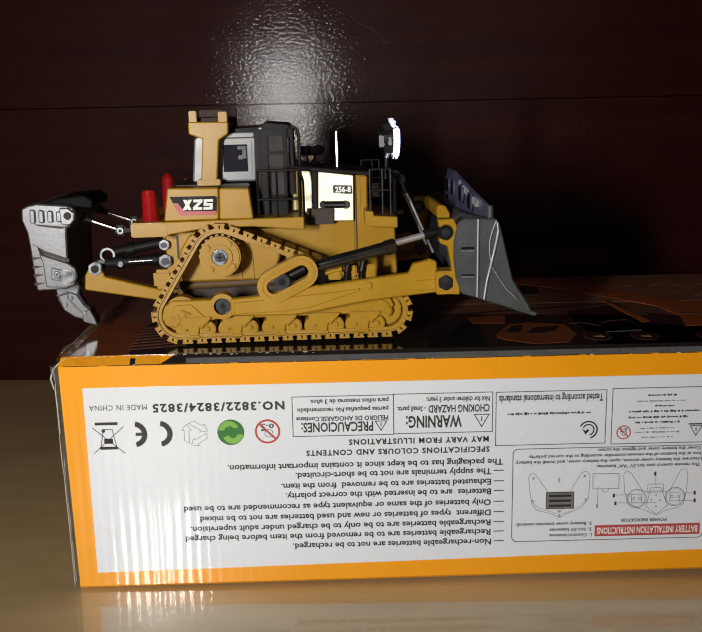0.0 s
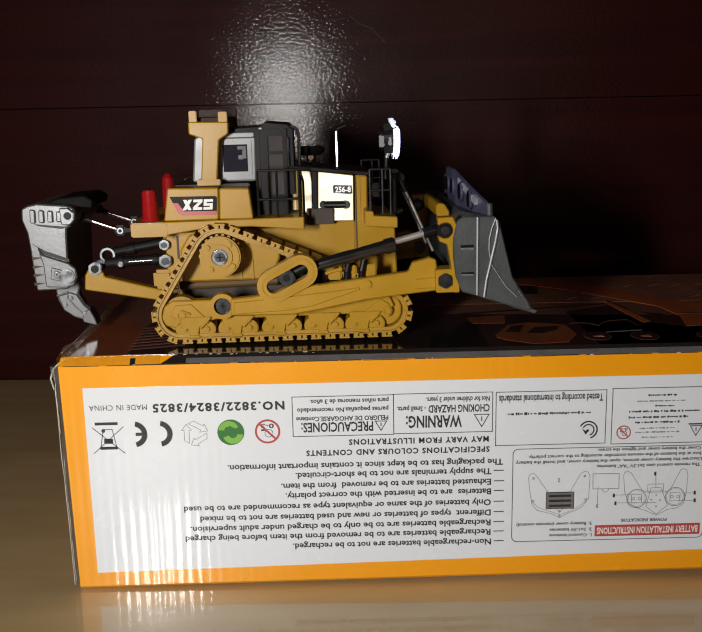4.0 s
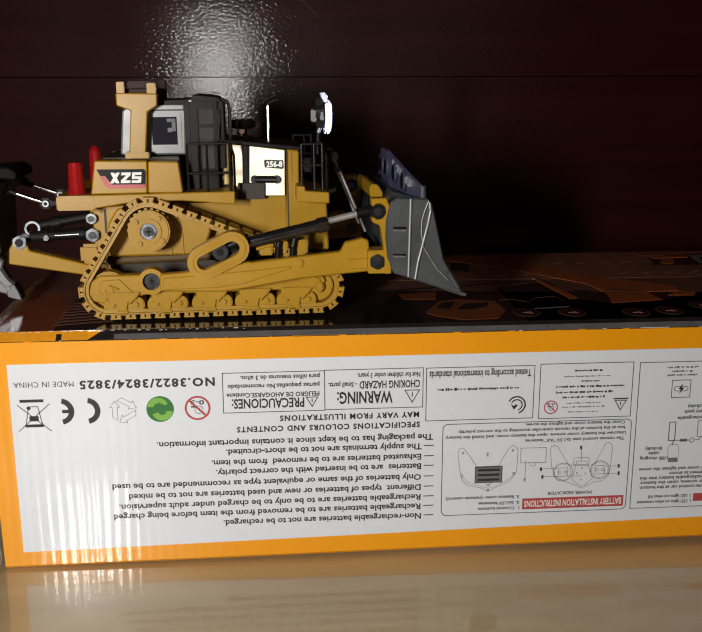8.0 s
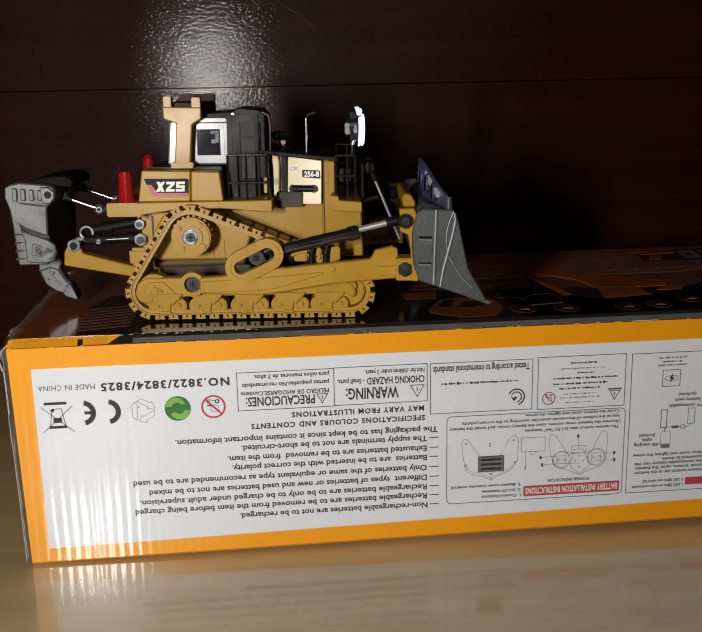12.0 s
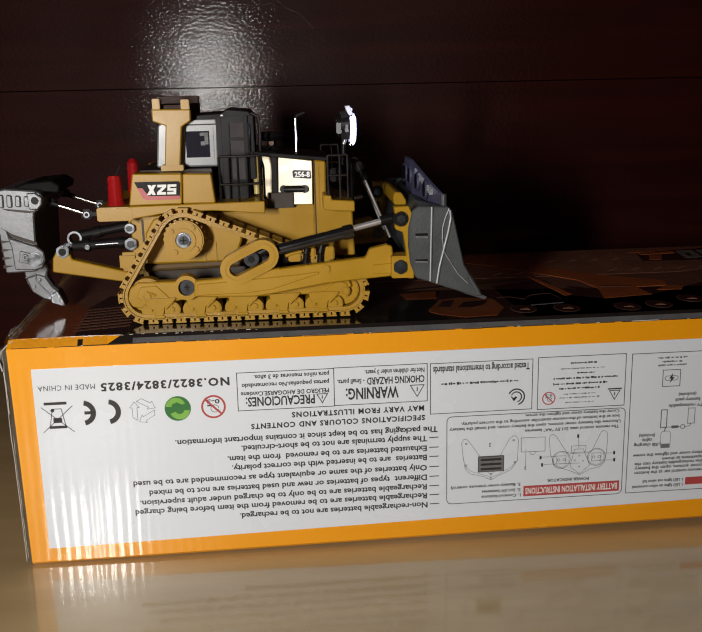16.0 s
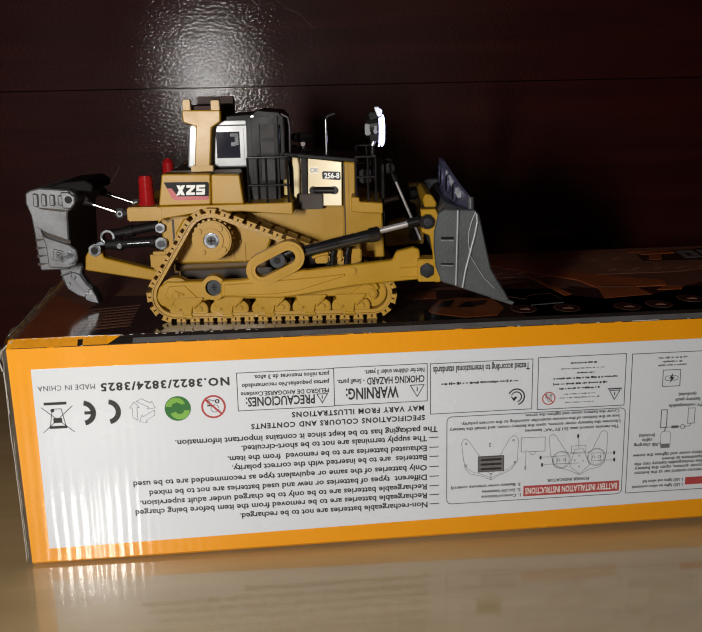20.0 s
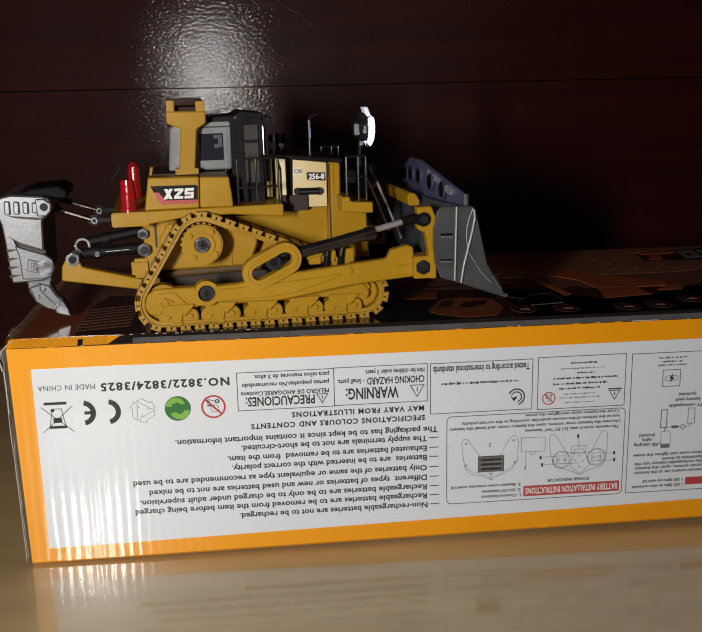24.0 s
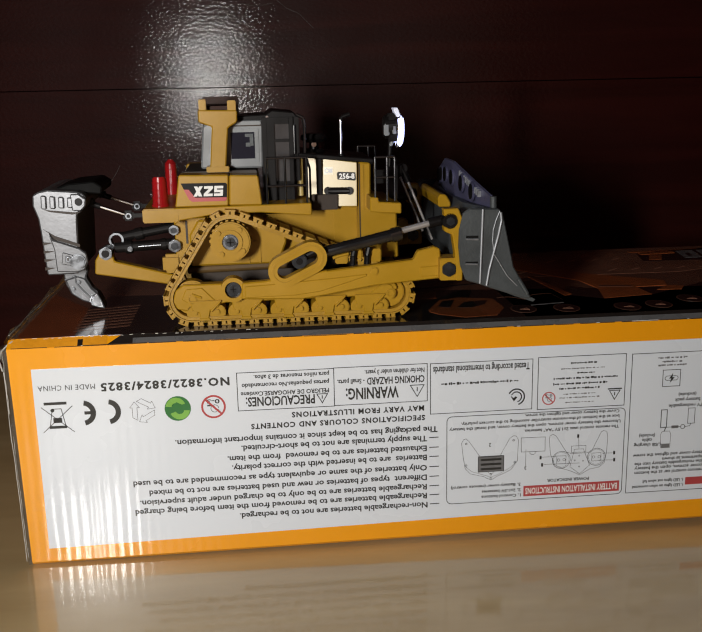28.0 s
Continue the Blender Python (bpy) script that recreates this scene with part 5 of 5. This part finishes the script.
for y in (near(27, 27)[0], far(27, 27)[0]):
    dpart("lift_cylinder", rod((50.8, y, 66.0), (54.4, y, 58.6), 1.5), BLACK, push, PIVOT)
    dpart("lift_rod", rod((53.0, y, 61.5), (65.8, y, 31.6), 0.62), ROD_STEEL, push, PIVOT)
    dpart("lift_eye", disc(51.4, 64.6, 2.4, y - 1.4, y + 1.4, 16, 0.3), BLACK, push, PIVOT)
dpart("cross_beam", plate([(66.6, 48.0), (66.0, 52.0), (67.2, 54.0), (70.0, 53.4), (72.0, 50.0), (72.0, 48)], *near(16, 63), 0.5), YELLOW, push, PIVOT)


# blade: a straight middle set back, wings that reach ahead
def swept(profile, stations, bm=None):
    """Sweeps an outline in x, z over stations of (y, shift in x)."""
    own = bmesh.new()
    rows = [[own.verts.new((x + dx, y, z)) for x, z in profile] for y, dx in stations]
    n = len(profile)
    for p, q in zip(rows, rows[1:]):
        for k in range(n):
            own.faces.new((p[k], q[k], q[(k + 1) % n], p[(k + 1) % n]))
    own.faces.new(rows[0])
    own.faces.new(rows[-1][::-1])
    return merged(own, bm)


def curve_face(off):
    return [(85.4 + off, 51.6), (81.4 + off, 45.0), (79.4 + off, 38.0), (79.6 + off, 31.0), (82.5 + off, 24.0), (88.5 + off, 18.6), (97.5 + off, 14.2)]


SPREAD = [(-60.2, -1), (-36, -8), (36, -8), (60.2, -1)]
blade = dpart("blade", swept(curve_face(0) + curve_face(-2.6)[::-1], SPREAD), STEEL_DARK, push, PIVOT, "dark grey curved dozer blade")
dpart("cutting_edge", swept([(95.5, 16.2), (103.0, 12.6), (102.0, 11.6), (93.0, 14.6)], SPREAD), STEEL_DARK, push, PIVOT)
WING = [(69.8, 50.6), (72.4, 52.2), (84.8, 51.8), (86.6, 49.4), (91.8, 27.2), (100.0, 13.4), (97.2, 13.2), (81.0, 18.6), (77.3, 20.0), (71.4, 21.8), (68.9, 28.2), (68.0, 36.0), (68.1, 43.0)]
for ys in (near(-21.6, -19.8), far(-21.6, -19.8)):
    wing = dpart("blade_wing", plate(WING, *ys, 0.5), STEEL_DARK, push, PIVOT)
    o = ys[0] - 0.3 if ys[0] < 0 else ys[1] + 0.3
    bm = rod((77.8, o, 51.8), (77.4, o, 20.5), 0.55, sides=8)
    dpart("wing_rib", bm, STEEL_EDGE, push, PIVOT)
    bm = bent_bar([(85.4, o, 50.4), (85.8, o, 47.0), (84.8, o, 41.5), (82.9, o, 33.5), (81.2, o, 26.5), (80.2, o, 19.5)], 0.6, 8)
    dpart("wing_edge", bm, STEEL_EDGE, push, PIVOT)
    bm = bent_bar([(85.0, o, 51.0), (83.4, o, 47.0), (82.4, o, 43.0), (82.3, o, 38.5), (82.9, o, 34.5)], 0.3, 8)
    bm = bent_bar([(83.0, o, 33.0), (89.0, o, 23.5), (93.5, o, 19.0)], 0.3, 8, bm)
    bm = rod((71.0, o, 39.4), (76.2, o, 39.2), 0.4, sides=8, bm=bm)
    bm = rod((71.0, o, 28.9), (76.2, o, 28.7), 0.4, sides=8, bm=bm)
    dpart("wing_weld", bm, STEEL_EDGE, push, PIVOT)
    bm = box(71, 76.2, ys[0] - 0.15 if ys[0] < 0 else ys[1], ys[0] if ys[0] < 0 else ys[1] + 0.15, 39.8, 40.8)
    bm = box(71, 76.2, ys[0] - 0.15 if ys[0] < 0 else ys[1], ys[0] if ys[0] < 0 else ys[1] + 0.15, 28.8, 29.8, bm=bm)
    dpart("wing_slot", bm, BLACK_MATTE, push, PIVOT)
    bm = rod((94.0, o, 22.0), (98.0, o, 15.5), 0.9, sides=8)
    dpart("wing_tooth", bm, STEEL_DARK, push, PIVOT)
# spill guard above the blade: a pierced plate that is highest in the middle
GUARD_Y = [(-55, -1.5, 56.5), (-40, -4.5, 60.5), (-10, -8, 67.0), (10, -8, 67.0), (40, -4.5, 60.5), (55, -1.5, 56.5)]
own = bmesh.new()
rows = [[own.verts.new(p) for p in ((84.4 + dx, y, 51.0), (83.6 + dx, y, top), (84.6 + dx, y, top + 0.3), (86.2 + dx, y, 51.2))] for y, dx, top in GUARD_Y]
for p, q in zip(rows, rows[1:]):
    for k in range(4):
        own.faces.new((p[k], q[k], q[(k + 1) % 4], p[(k + 1) % 4]))
own.faces.new(rows[0])
own.faces.new(rows[-1][::-1])
guard = dpart("spill_guard", own, BLUE_LIT_PLATE, push, PIVOT, "dark metal spill guard with painted blue lamp glow and round openings")
for yy, zz in ((-37, 56.4), (-23, 58.6), (-7.5, 59.8), (7.5, 59.8), (23, 58.6), (37, 56.4)):
    dx = -8 if abs(yy) < 12 else -6.8 if abs(yy) < 30 else -5.2
    bm = rod((83.2 + dx, yy, zz), (84.4 + dx, yy, zz), 4.4, sides=22, bev=0.4)
    boss = dpart("guard_boss", bm, BLUE_LIT_PLATE, push, PIVOT)
    dpart("guard_opening", rod((82.9 + dx, yy, zz), (83.6 + dx, yy, zz), 3.4, sides=20), BLACK_MATTE, push, PIVOT)
for k in range(13):
    yy = -46 + 2.2 * k
    top = 58.6 + (yy + 46) * 0.24
    dpart("guard_slot", box(79.0 - 0.22 * k, 80.6 - 0.22 * k, yy, yy + 1.0, top - 3.6, top - 1.0), STEEL_EDGE, push, PIVOT)
for yy in (-56, 56):
    dpart("guard_post", rod((83.6, yy, 51), (83.4, yy, 56.4), 1.4), STEEL_DARK, push, PIVOT)

# pin that slides in the slot, on a crank about the drive shaft
CRANK = (11.0, 0.0, 25.0)
bm = disc(-1.0, 26.8, 3.3, *near(-7.8, 3), 22, 0.4)
pin = dpart("slot_pin", bm, SCREW_BLACK, origin=(-1.0, 0.0, 26.8))
bm = disc(-1.0, 26.8, 1.5, *near(-8.1, -7.6), 16)
dpart("screw_drive", bm, BLACK, pin, (-1.0, 0.0, 26.8))
bm = rod((-1.0, near(-3, -3)[0], 26.8), (8.5, near(-3, -3)[0], 31.2), 1.9, sides=12)
dpart("crank_arm", bm, BLACK, pin, (-1.0, 0.0, 26.8))

# ---- under-hood blocks seen above the arm ----
for x in (25.6, 31.8):
    dpart("hose", bent_bar([(x, near(-1, -1)[0], 24), (x + 0.4, near(-1.4, -1.4)[0], 29), (x + 1.6, near(-1, -1)[0], 34)], 1.35), BLACK)
for x0, x1, z0, z1 in ((18.2, 23.8, 25.5, 29.6), (27.8, 30.2, 27.4, 31.4), (34.0, 38.4, 25.8, 31.6)):
    dpart("pump_block", box(x0, x1, *near(-0.6, 0.6), z0, z1, 0.5), YELLOW)
dpart("pump_pipe", bent_bar([(17.0, near(-1, -1)[0], 28.4), (20.0, near(-1, -1)[0], 29.4), (24.0, near(-1, -1)[0], 30.2)], 0.8), YELLOW)

# ---- ripper ----
y0, y1 = near(15.4, 63.8)
rip = dpart("ripper", plate([(-110.9, 57.6), (-108.5, 58.9), (-104.4, 59.7), (-92.0, 58.6), (-89.4, 57.6), (-87.9, 55.0), (-89.0, 51.6), (-92.6, 49.2), (-92.9, 47.0), (-93.6, 30.0), (-94.0, 22.6), (-107.6, 22.3), (-108.2, 30.0), (-108.8, 41.0), (-109.4, 47.5), (-111.2, 53.0)], y0, y1, 0.6), SILVER, label="silver ripper frame and claw")
for k in range(4):
    x = -107.6 + 3.7 * k
    dpart("ripper_rib", plate([(x, 51.6 + 0.1 * k), (x + 0.3, 57.6 - 0.35 * k), (x + 2.6, 57.3 - 0.35 * k), (x + 2.4, 51.4 + 0.1 * k)], y0 - 1.2, y0 + 0.2, 0.5), SILVER, rip)
dpart("ripper_lug", plate([(-94.4, 50.4), (-94.8, 57.8), (-91.2, 57.8), (-88.2, 55.6), (-88.6, 52.6), (-90.6, 50.4)], y0 - 1.6, y0 + 0.2, 0.5), SILVER, rip)
dpart("lug_gap", plate([(-106.5, 51.2), (-93.6, 49.8), (-90.4, 50.0), (-94.6, 48.8), (-104.0, 50.2)], y0 - 0.3, y0 + 0.2), BLACK_DULL, rip)
dpart("ripper_hole", disc(-91.3, 54.4, 1.7, y0 - 1.9, y0 + 0.2, 18), BLACK, rip)
dpart("hole_ring", ring(-91.3, 54.4, 2.3, 1.7, y0 - 1.9, y0 - 1.4, 18), SILVER, rip)
for k in range(4):
    dpart("tooth_gap", plate([(-108.3, 24.6 + 3.7 * k), (-108.3, 26.0 + 3.7 * k), (-103.6, 25.6 + 3.7 * k)], y0 - 0.3, y0 + 0.2), BLACK_DULL, rip)
dpart("ripper_cheek", plate([(-105.4, 41.4), (-103.4, 38.2), (-92.7, 34.2), (-89.8, 31.8), (-89.4, 28.0), (-91.0, 24.6), (-94.0, 23.6), (-103.0, 24.0), (-103.4, 34.0)], y0 - 2.2, y0 + 0.3, 0.5), SILVER, rip)
dpart("cheek_gap", plate([(-107.6, 42.8), (-102.6, 39.6), (-92.6, 35.8), (-92.6, 34.4), (-103.6, 38.4), (-105.6, 41.2)], y0 - 0.4, y0 + 0.2), BLACK_DULL, rip)
pin_hub = dpart("ripper_pin", disc(-93.6, 28.4, 3.4, y0 - 3.6, y0, 24, 0.5), SCREW, rip)
dpart("cheek_plate", plate([(-100.6, 27.6), (-99.8, 32.8), (-95.4, 31.4), (-96.4, 26.6)], y0 - 2.8, y0 - 2.0, 0.3), SILVER, rip)
dpart("cheek_slot", plate([(-99.0, 28.6), (-98.6, 31.4), (-96.4, 30.8), (-96.8, 27.8)], y0 - 3.0, y0 - 2.6, 0.2), SCREW, rip)
dpart("cheek_stud", plate([(-98.2, 29.2), (-98.0, 30.6), (-97.2, 30.4), (-97.4, 29.0)], y0 - 3.3, y0 - 2.8), CHROME, rip)
SHANK_Y = -9.4
dpart("shank", plate([(-103.8, 23.0), (-93.2, 23.0), (-93.0, 20.4), (-94.2, 17.6), (-91.6, 12.6), (-89.0, 10.2), (-91.4, 4.8), (-96.6, 6.6), (-101.2, 10.0), (-103.4, 14.6), (-104.0, 19.0)], SHANK_Y + 1.4, SHANK_Y + 7.4, 0.6), SILVER, rip)
dpart("shank_plate", plate([(-103.2, 16.8), (-97.6, 18.4), (-94.6, 17.2), (-91.8, 12.4), (-89.2, 9.8), (-91.4, 5.2), (-96.4, 6.9), (-101.0, 10.2)], SHANK_Y + 0.6, SHANK_Y + 8.2, 0.5), SILVER, rip)
bm = bent_bar([(-103.4, SHANK_Y + 0.4, 17.0), (-98.8, SHANK_Y + 0.4, 18.6), (-98.6, SHANK_Y + 0.4, 15.6), (-96.4, SHANK_Y + 0.4, 12.6), (-92.8, SHANK_Y + 0.4, 8.4)], 0.35, 8)
dpart("shank_seam", bm, STEEL_EDGE, rip)
dpart("shank_tip", plate([(-93.0, 6.4), (-91.4, 9.6), (-89.4, 10.4), (-87.4, 6.2), (-86.4, 2.8), (-89.4, 3.5), (-92.6, 4.6)], SHANK_Y, SHANK_Y + 8.8, 0.4), SILVER, rip)
for x, z in ((-97.2, 15.8), (-100.0, 12.8), (-91.6, 8.6)):
    dpart("shank_rivet", disc(x, z, 0.9, SHANK_Y - 0.6, SHANK_Y + 1.0, 12, 0.25), SCREW, rip)
# ripper beams and cylinders
for ys in (near(15.4, 21.4),):
    dpart("ripper_beam", plate([(-87.2, 22.0), (-86.6, 28.2), (-83.4, 33.4), (-80.0, 33.4), (-78.2, 27.4), (-52, 20.2), (-52, 15.6)], *ys, 0.5), YELLOW)
    nut = dpart("beam_nut", rod((-81.8, ys[0] - 1.4, 31.2), (-81.8, ys[1] + 1.4, 31.2), 3.1, sides=6, bev=0.3), SCREW)
    dpart("nut_opening", disc(-81.8, 31.2, 1.7, ys[0] - 1.7, ys[1] + 1.7, 16), BLACK, nut)
    for z, r in ((33.6, 3.0), (40.6, 2.4)):
        nut = dpart("body_nut", rod((-51.6, ys[0] - 1.6, z), (-51.6, ys[1] + 1.2, z), r, sides=6, bev=0.3), SCREW)
        dpart("nut_opening", disc(-51.6, z, r * 0.55, ys[0] - 1.9, ys[1] + 1.5, 14), SCREW_BLACK, nut)
    dpart("body_lug", box(-57.5, -49, *ys, 21, 29.5, 1.4), YELLOW)
for yl_, inner in ((22, 4),):
    y = yl_ - HALF
    bm = rod((-78.6, y, 32.4), (-52.0, y, 33.6), 2.3, sides=18, bev=0.3)
    bm = rod((-74.0, y, 32.5), (-70.6, y, 32.7), 3.0, sides=18, bev=0.3, bm=bm)
    bm = rod((-58.0, y, 33.2), (-55.6, y, 33.4), 2.8, sides=18, bev=0.3, bm=bm)
    lower = dpart("ripper_cylinder", bm, BLACK)
    dpart("cylinder_line", rod((-68, y - 2.3, 33.0), (-58, y - 2.3, 33.4), 0.5), SCREW, lower)
    dpart("cylinder_port", disc(-71.6, 32.2, 1.2, y - 3.6, y - 2.4, 12, 0.2), SCREW, lower)
    bm = rod((-76.0, y + inner, 36.6), (-52.0, y + inner, 40.6), 2.2, sides=18, bev=0.3)
    bm = rod((-70.0, y + inner, 37.4), (-66.0, y + inner, 38.2), 2.8, sides=18, bev=0.3, bm=bm)
    upper = dpart("ripper_cylinder", bm, BLACK)
    dpart("cylinder_ring", ring(-78.0, 35.6, 3.3, 2.4, y + inner - 2.6, y + inner + 2.6, 24), SCREW, upper)
for yl_ in (22, 56):
    y = yl_ - HALF
    # upper tilt rods
    dpart("tilt_rod", rod((-87.6, y + 6, 51.4), (-72.3, y + 6, 45.9), 0.85), CHROME)
    dpart("tilt_sleeve", merged(box(-90.6, -86.6, y + 4.6, y + 7.4, 50.4, 54.2, 0.6), rod((-91.2, y + 6, 52.8), (-84.4, y + 6, 50.3), 1.3)), BLACK)
    end = dpart("rod_end", box(-74.8, -70.0, y + 4.7, y + 7.3, 43.6, 48.2, 0.9), BLACK)
    dpart("rod_ring", ring(-72.3, 45.8, 1.4, 0.8, y + 4.5, y + 7.5, 18), SCREW, end)
    dpart("rod_lug", box(-70.6, -63, y + 5, y + 7, 45.0, 46.8, 0.3), BLACK)
dpart("ripper_head", plate([(-104.0, 59.0), (-97.0, 61.2), (-86.0, 62.0), (-82.4, 59.6), (-83.0, 56.4), (-90.0, 57.0)], y0 + 8, y1 - 8, 0.6), BLACK_MATTE)


# ---- motion ----
REAR_TO_MID = HALF * MM


def standing(x, y, heading, z, pitch, roll):
    """The bulldozer's pose; x, y name the ground point beneath its right track's outer side, z the lid where it stands."""
    a = radians(heading)
    return pose(x - math.sin(a) * REAR_TO_MID, y + math.cos(a) * REAR_TO_MID, z, roll, pitch, heading)


def swung(lower):
    """The push frame turned down by that many degrees about its pivot."""
    return Matrix.Translation(Vector(PIVOT) * MM) @ Matrix.Rotation(radians(lower), 4, "Y")


def pin_at(x, z):
    return pose(x * MM, 0, z * MM)


def motions():
    walk(dozer, [(t, standing(*row)) for t, *row in (
        (0, 0.0903, 0.0172, 1.56, 0.1022, -0.39, -0.34), (10.5, 0.0903, 0.0172, 1.56, 0.1022, -0.39, -0.34), (11, 0.0969, 0.0194, -1.16, 0.1021, 0.51, 0.11),
        (11.5, 0.0969, 0.0199, -1.11, 0.1020, 0.54, 0.12), (12, 0.1008, 0.0190, -5.00, 0.1019, 0.48, 0.05), (12.5, 0.1009, 0.0191, -4.94, 0.1019, 0.45, 0.13),
        (14.5, 0.1069, 0.0187, -9.14, 0.1014, 0.35, -0.06), (15, 0.1022, 0.0183, -6.10, 0.1014, -0.30, 0.03), (15.5, 0.1021, 0.0180, -5.91, 0.1015, -0.33, 0.00),
        (16, 0.0986, 0.0173, -1.37, 0.1015, -0.29, -0.12), (16.5, 0.0960, 0.0165, 3.27, 0.1016, -0.16, -0.10), (17, 0.0960, 0.0163, 3.19, 0.1016, -0.20, -0.07),
        (17.5, 0.0961, 0.0165, 3.13, 0.1016, -0.29, -0.01), (18, 0.1010, 0.0172, 0.83, 0.1014, -0.23, 0.01), (18.5, 0.1077, 0.0169, -3.83, 0.1015, 0.32, 0.35),
        (19, 0.1077, 0.0168, -4.11, 0.1015, 0.43, 0.25), (19.5, 0.1141, 0.0171, -7.37, 0.1009, 0.46, -0.01), (20, 0.1101, 0.0163, -5.92, 0.1009, -0.34, 0.03),
        (20.5, 0.1034, 0.0146, 0.53, 0.1011, -0.31, 0.00), (21, 0.1027, 0.0142, 1.19, 0.1011, -0.26, -0.02), (21.5, 0.1027, 0.0142, 1.19, 0.1011, -0.26, -0.02),
        (23.5, 0.1077, 0.0108, 4.60, 0.1008, -0.36, -0.03), (24, 0.1071, 0.0102, 5.11, 0.1008, -0.33, -0.22), (24.5, 0.1141, 0.0121, 2.05, 0.1007, 0.16, 0.06),
        (25, 0.1139, 0.0120, 1.88, 0.1007, 0.01, 0.15), (25.5, 0.1140, 0.0119, 2.00, 0.1007, 0.02, 0.09), (26, 0.1154, 0.0123, 0.92, 0.1007, 0.30, 0.10),
        (26.5, 0.1154, 0.0122, 0.93, 0.1007, 0.27, 0.15), (27, 0.1154, 0.0122, 0.93, 0.1007, 0.27, 0.15), (27.5, 0.1115, 0.0111, 2.96, 0.1007, -0.29, -0.26),
        (28, 0.1183, 0.0129, 0.28, 0.1007, 0.06, -0.03))])
    walk(push, [(0, swung(0)), (0.5, swung(0.4)), (1.0, swung(3.6)), (1.5, swung(5.3)), (2.0, swung(3.8)), (2.5, swung(1.5)), (3.0, swung(-0.3)), (3.5, swung(-0.7)), (5.5, swung(0.8)), (28, swung(0.8))])
    walk(pin, [(0, pin_at(-1.0, 26.8)), (0.5, pin_at(-1.4, 26.6)), (1.0, pin_at(-1.6, 25.0)), (1.5, pin_at(-1.6, 24.0)), (2.0, pin_at(-1.6, 24.6)), (2.5, pin_at(-1.6, 26.0)), (3.0, pin_at(-1.0, 27.2)), (3.5, pin_at(0.0, 27.9)), (5.5, pin_at(2.3, 28.7)), (28, pin_at(2.3, 28.7))])


motions()
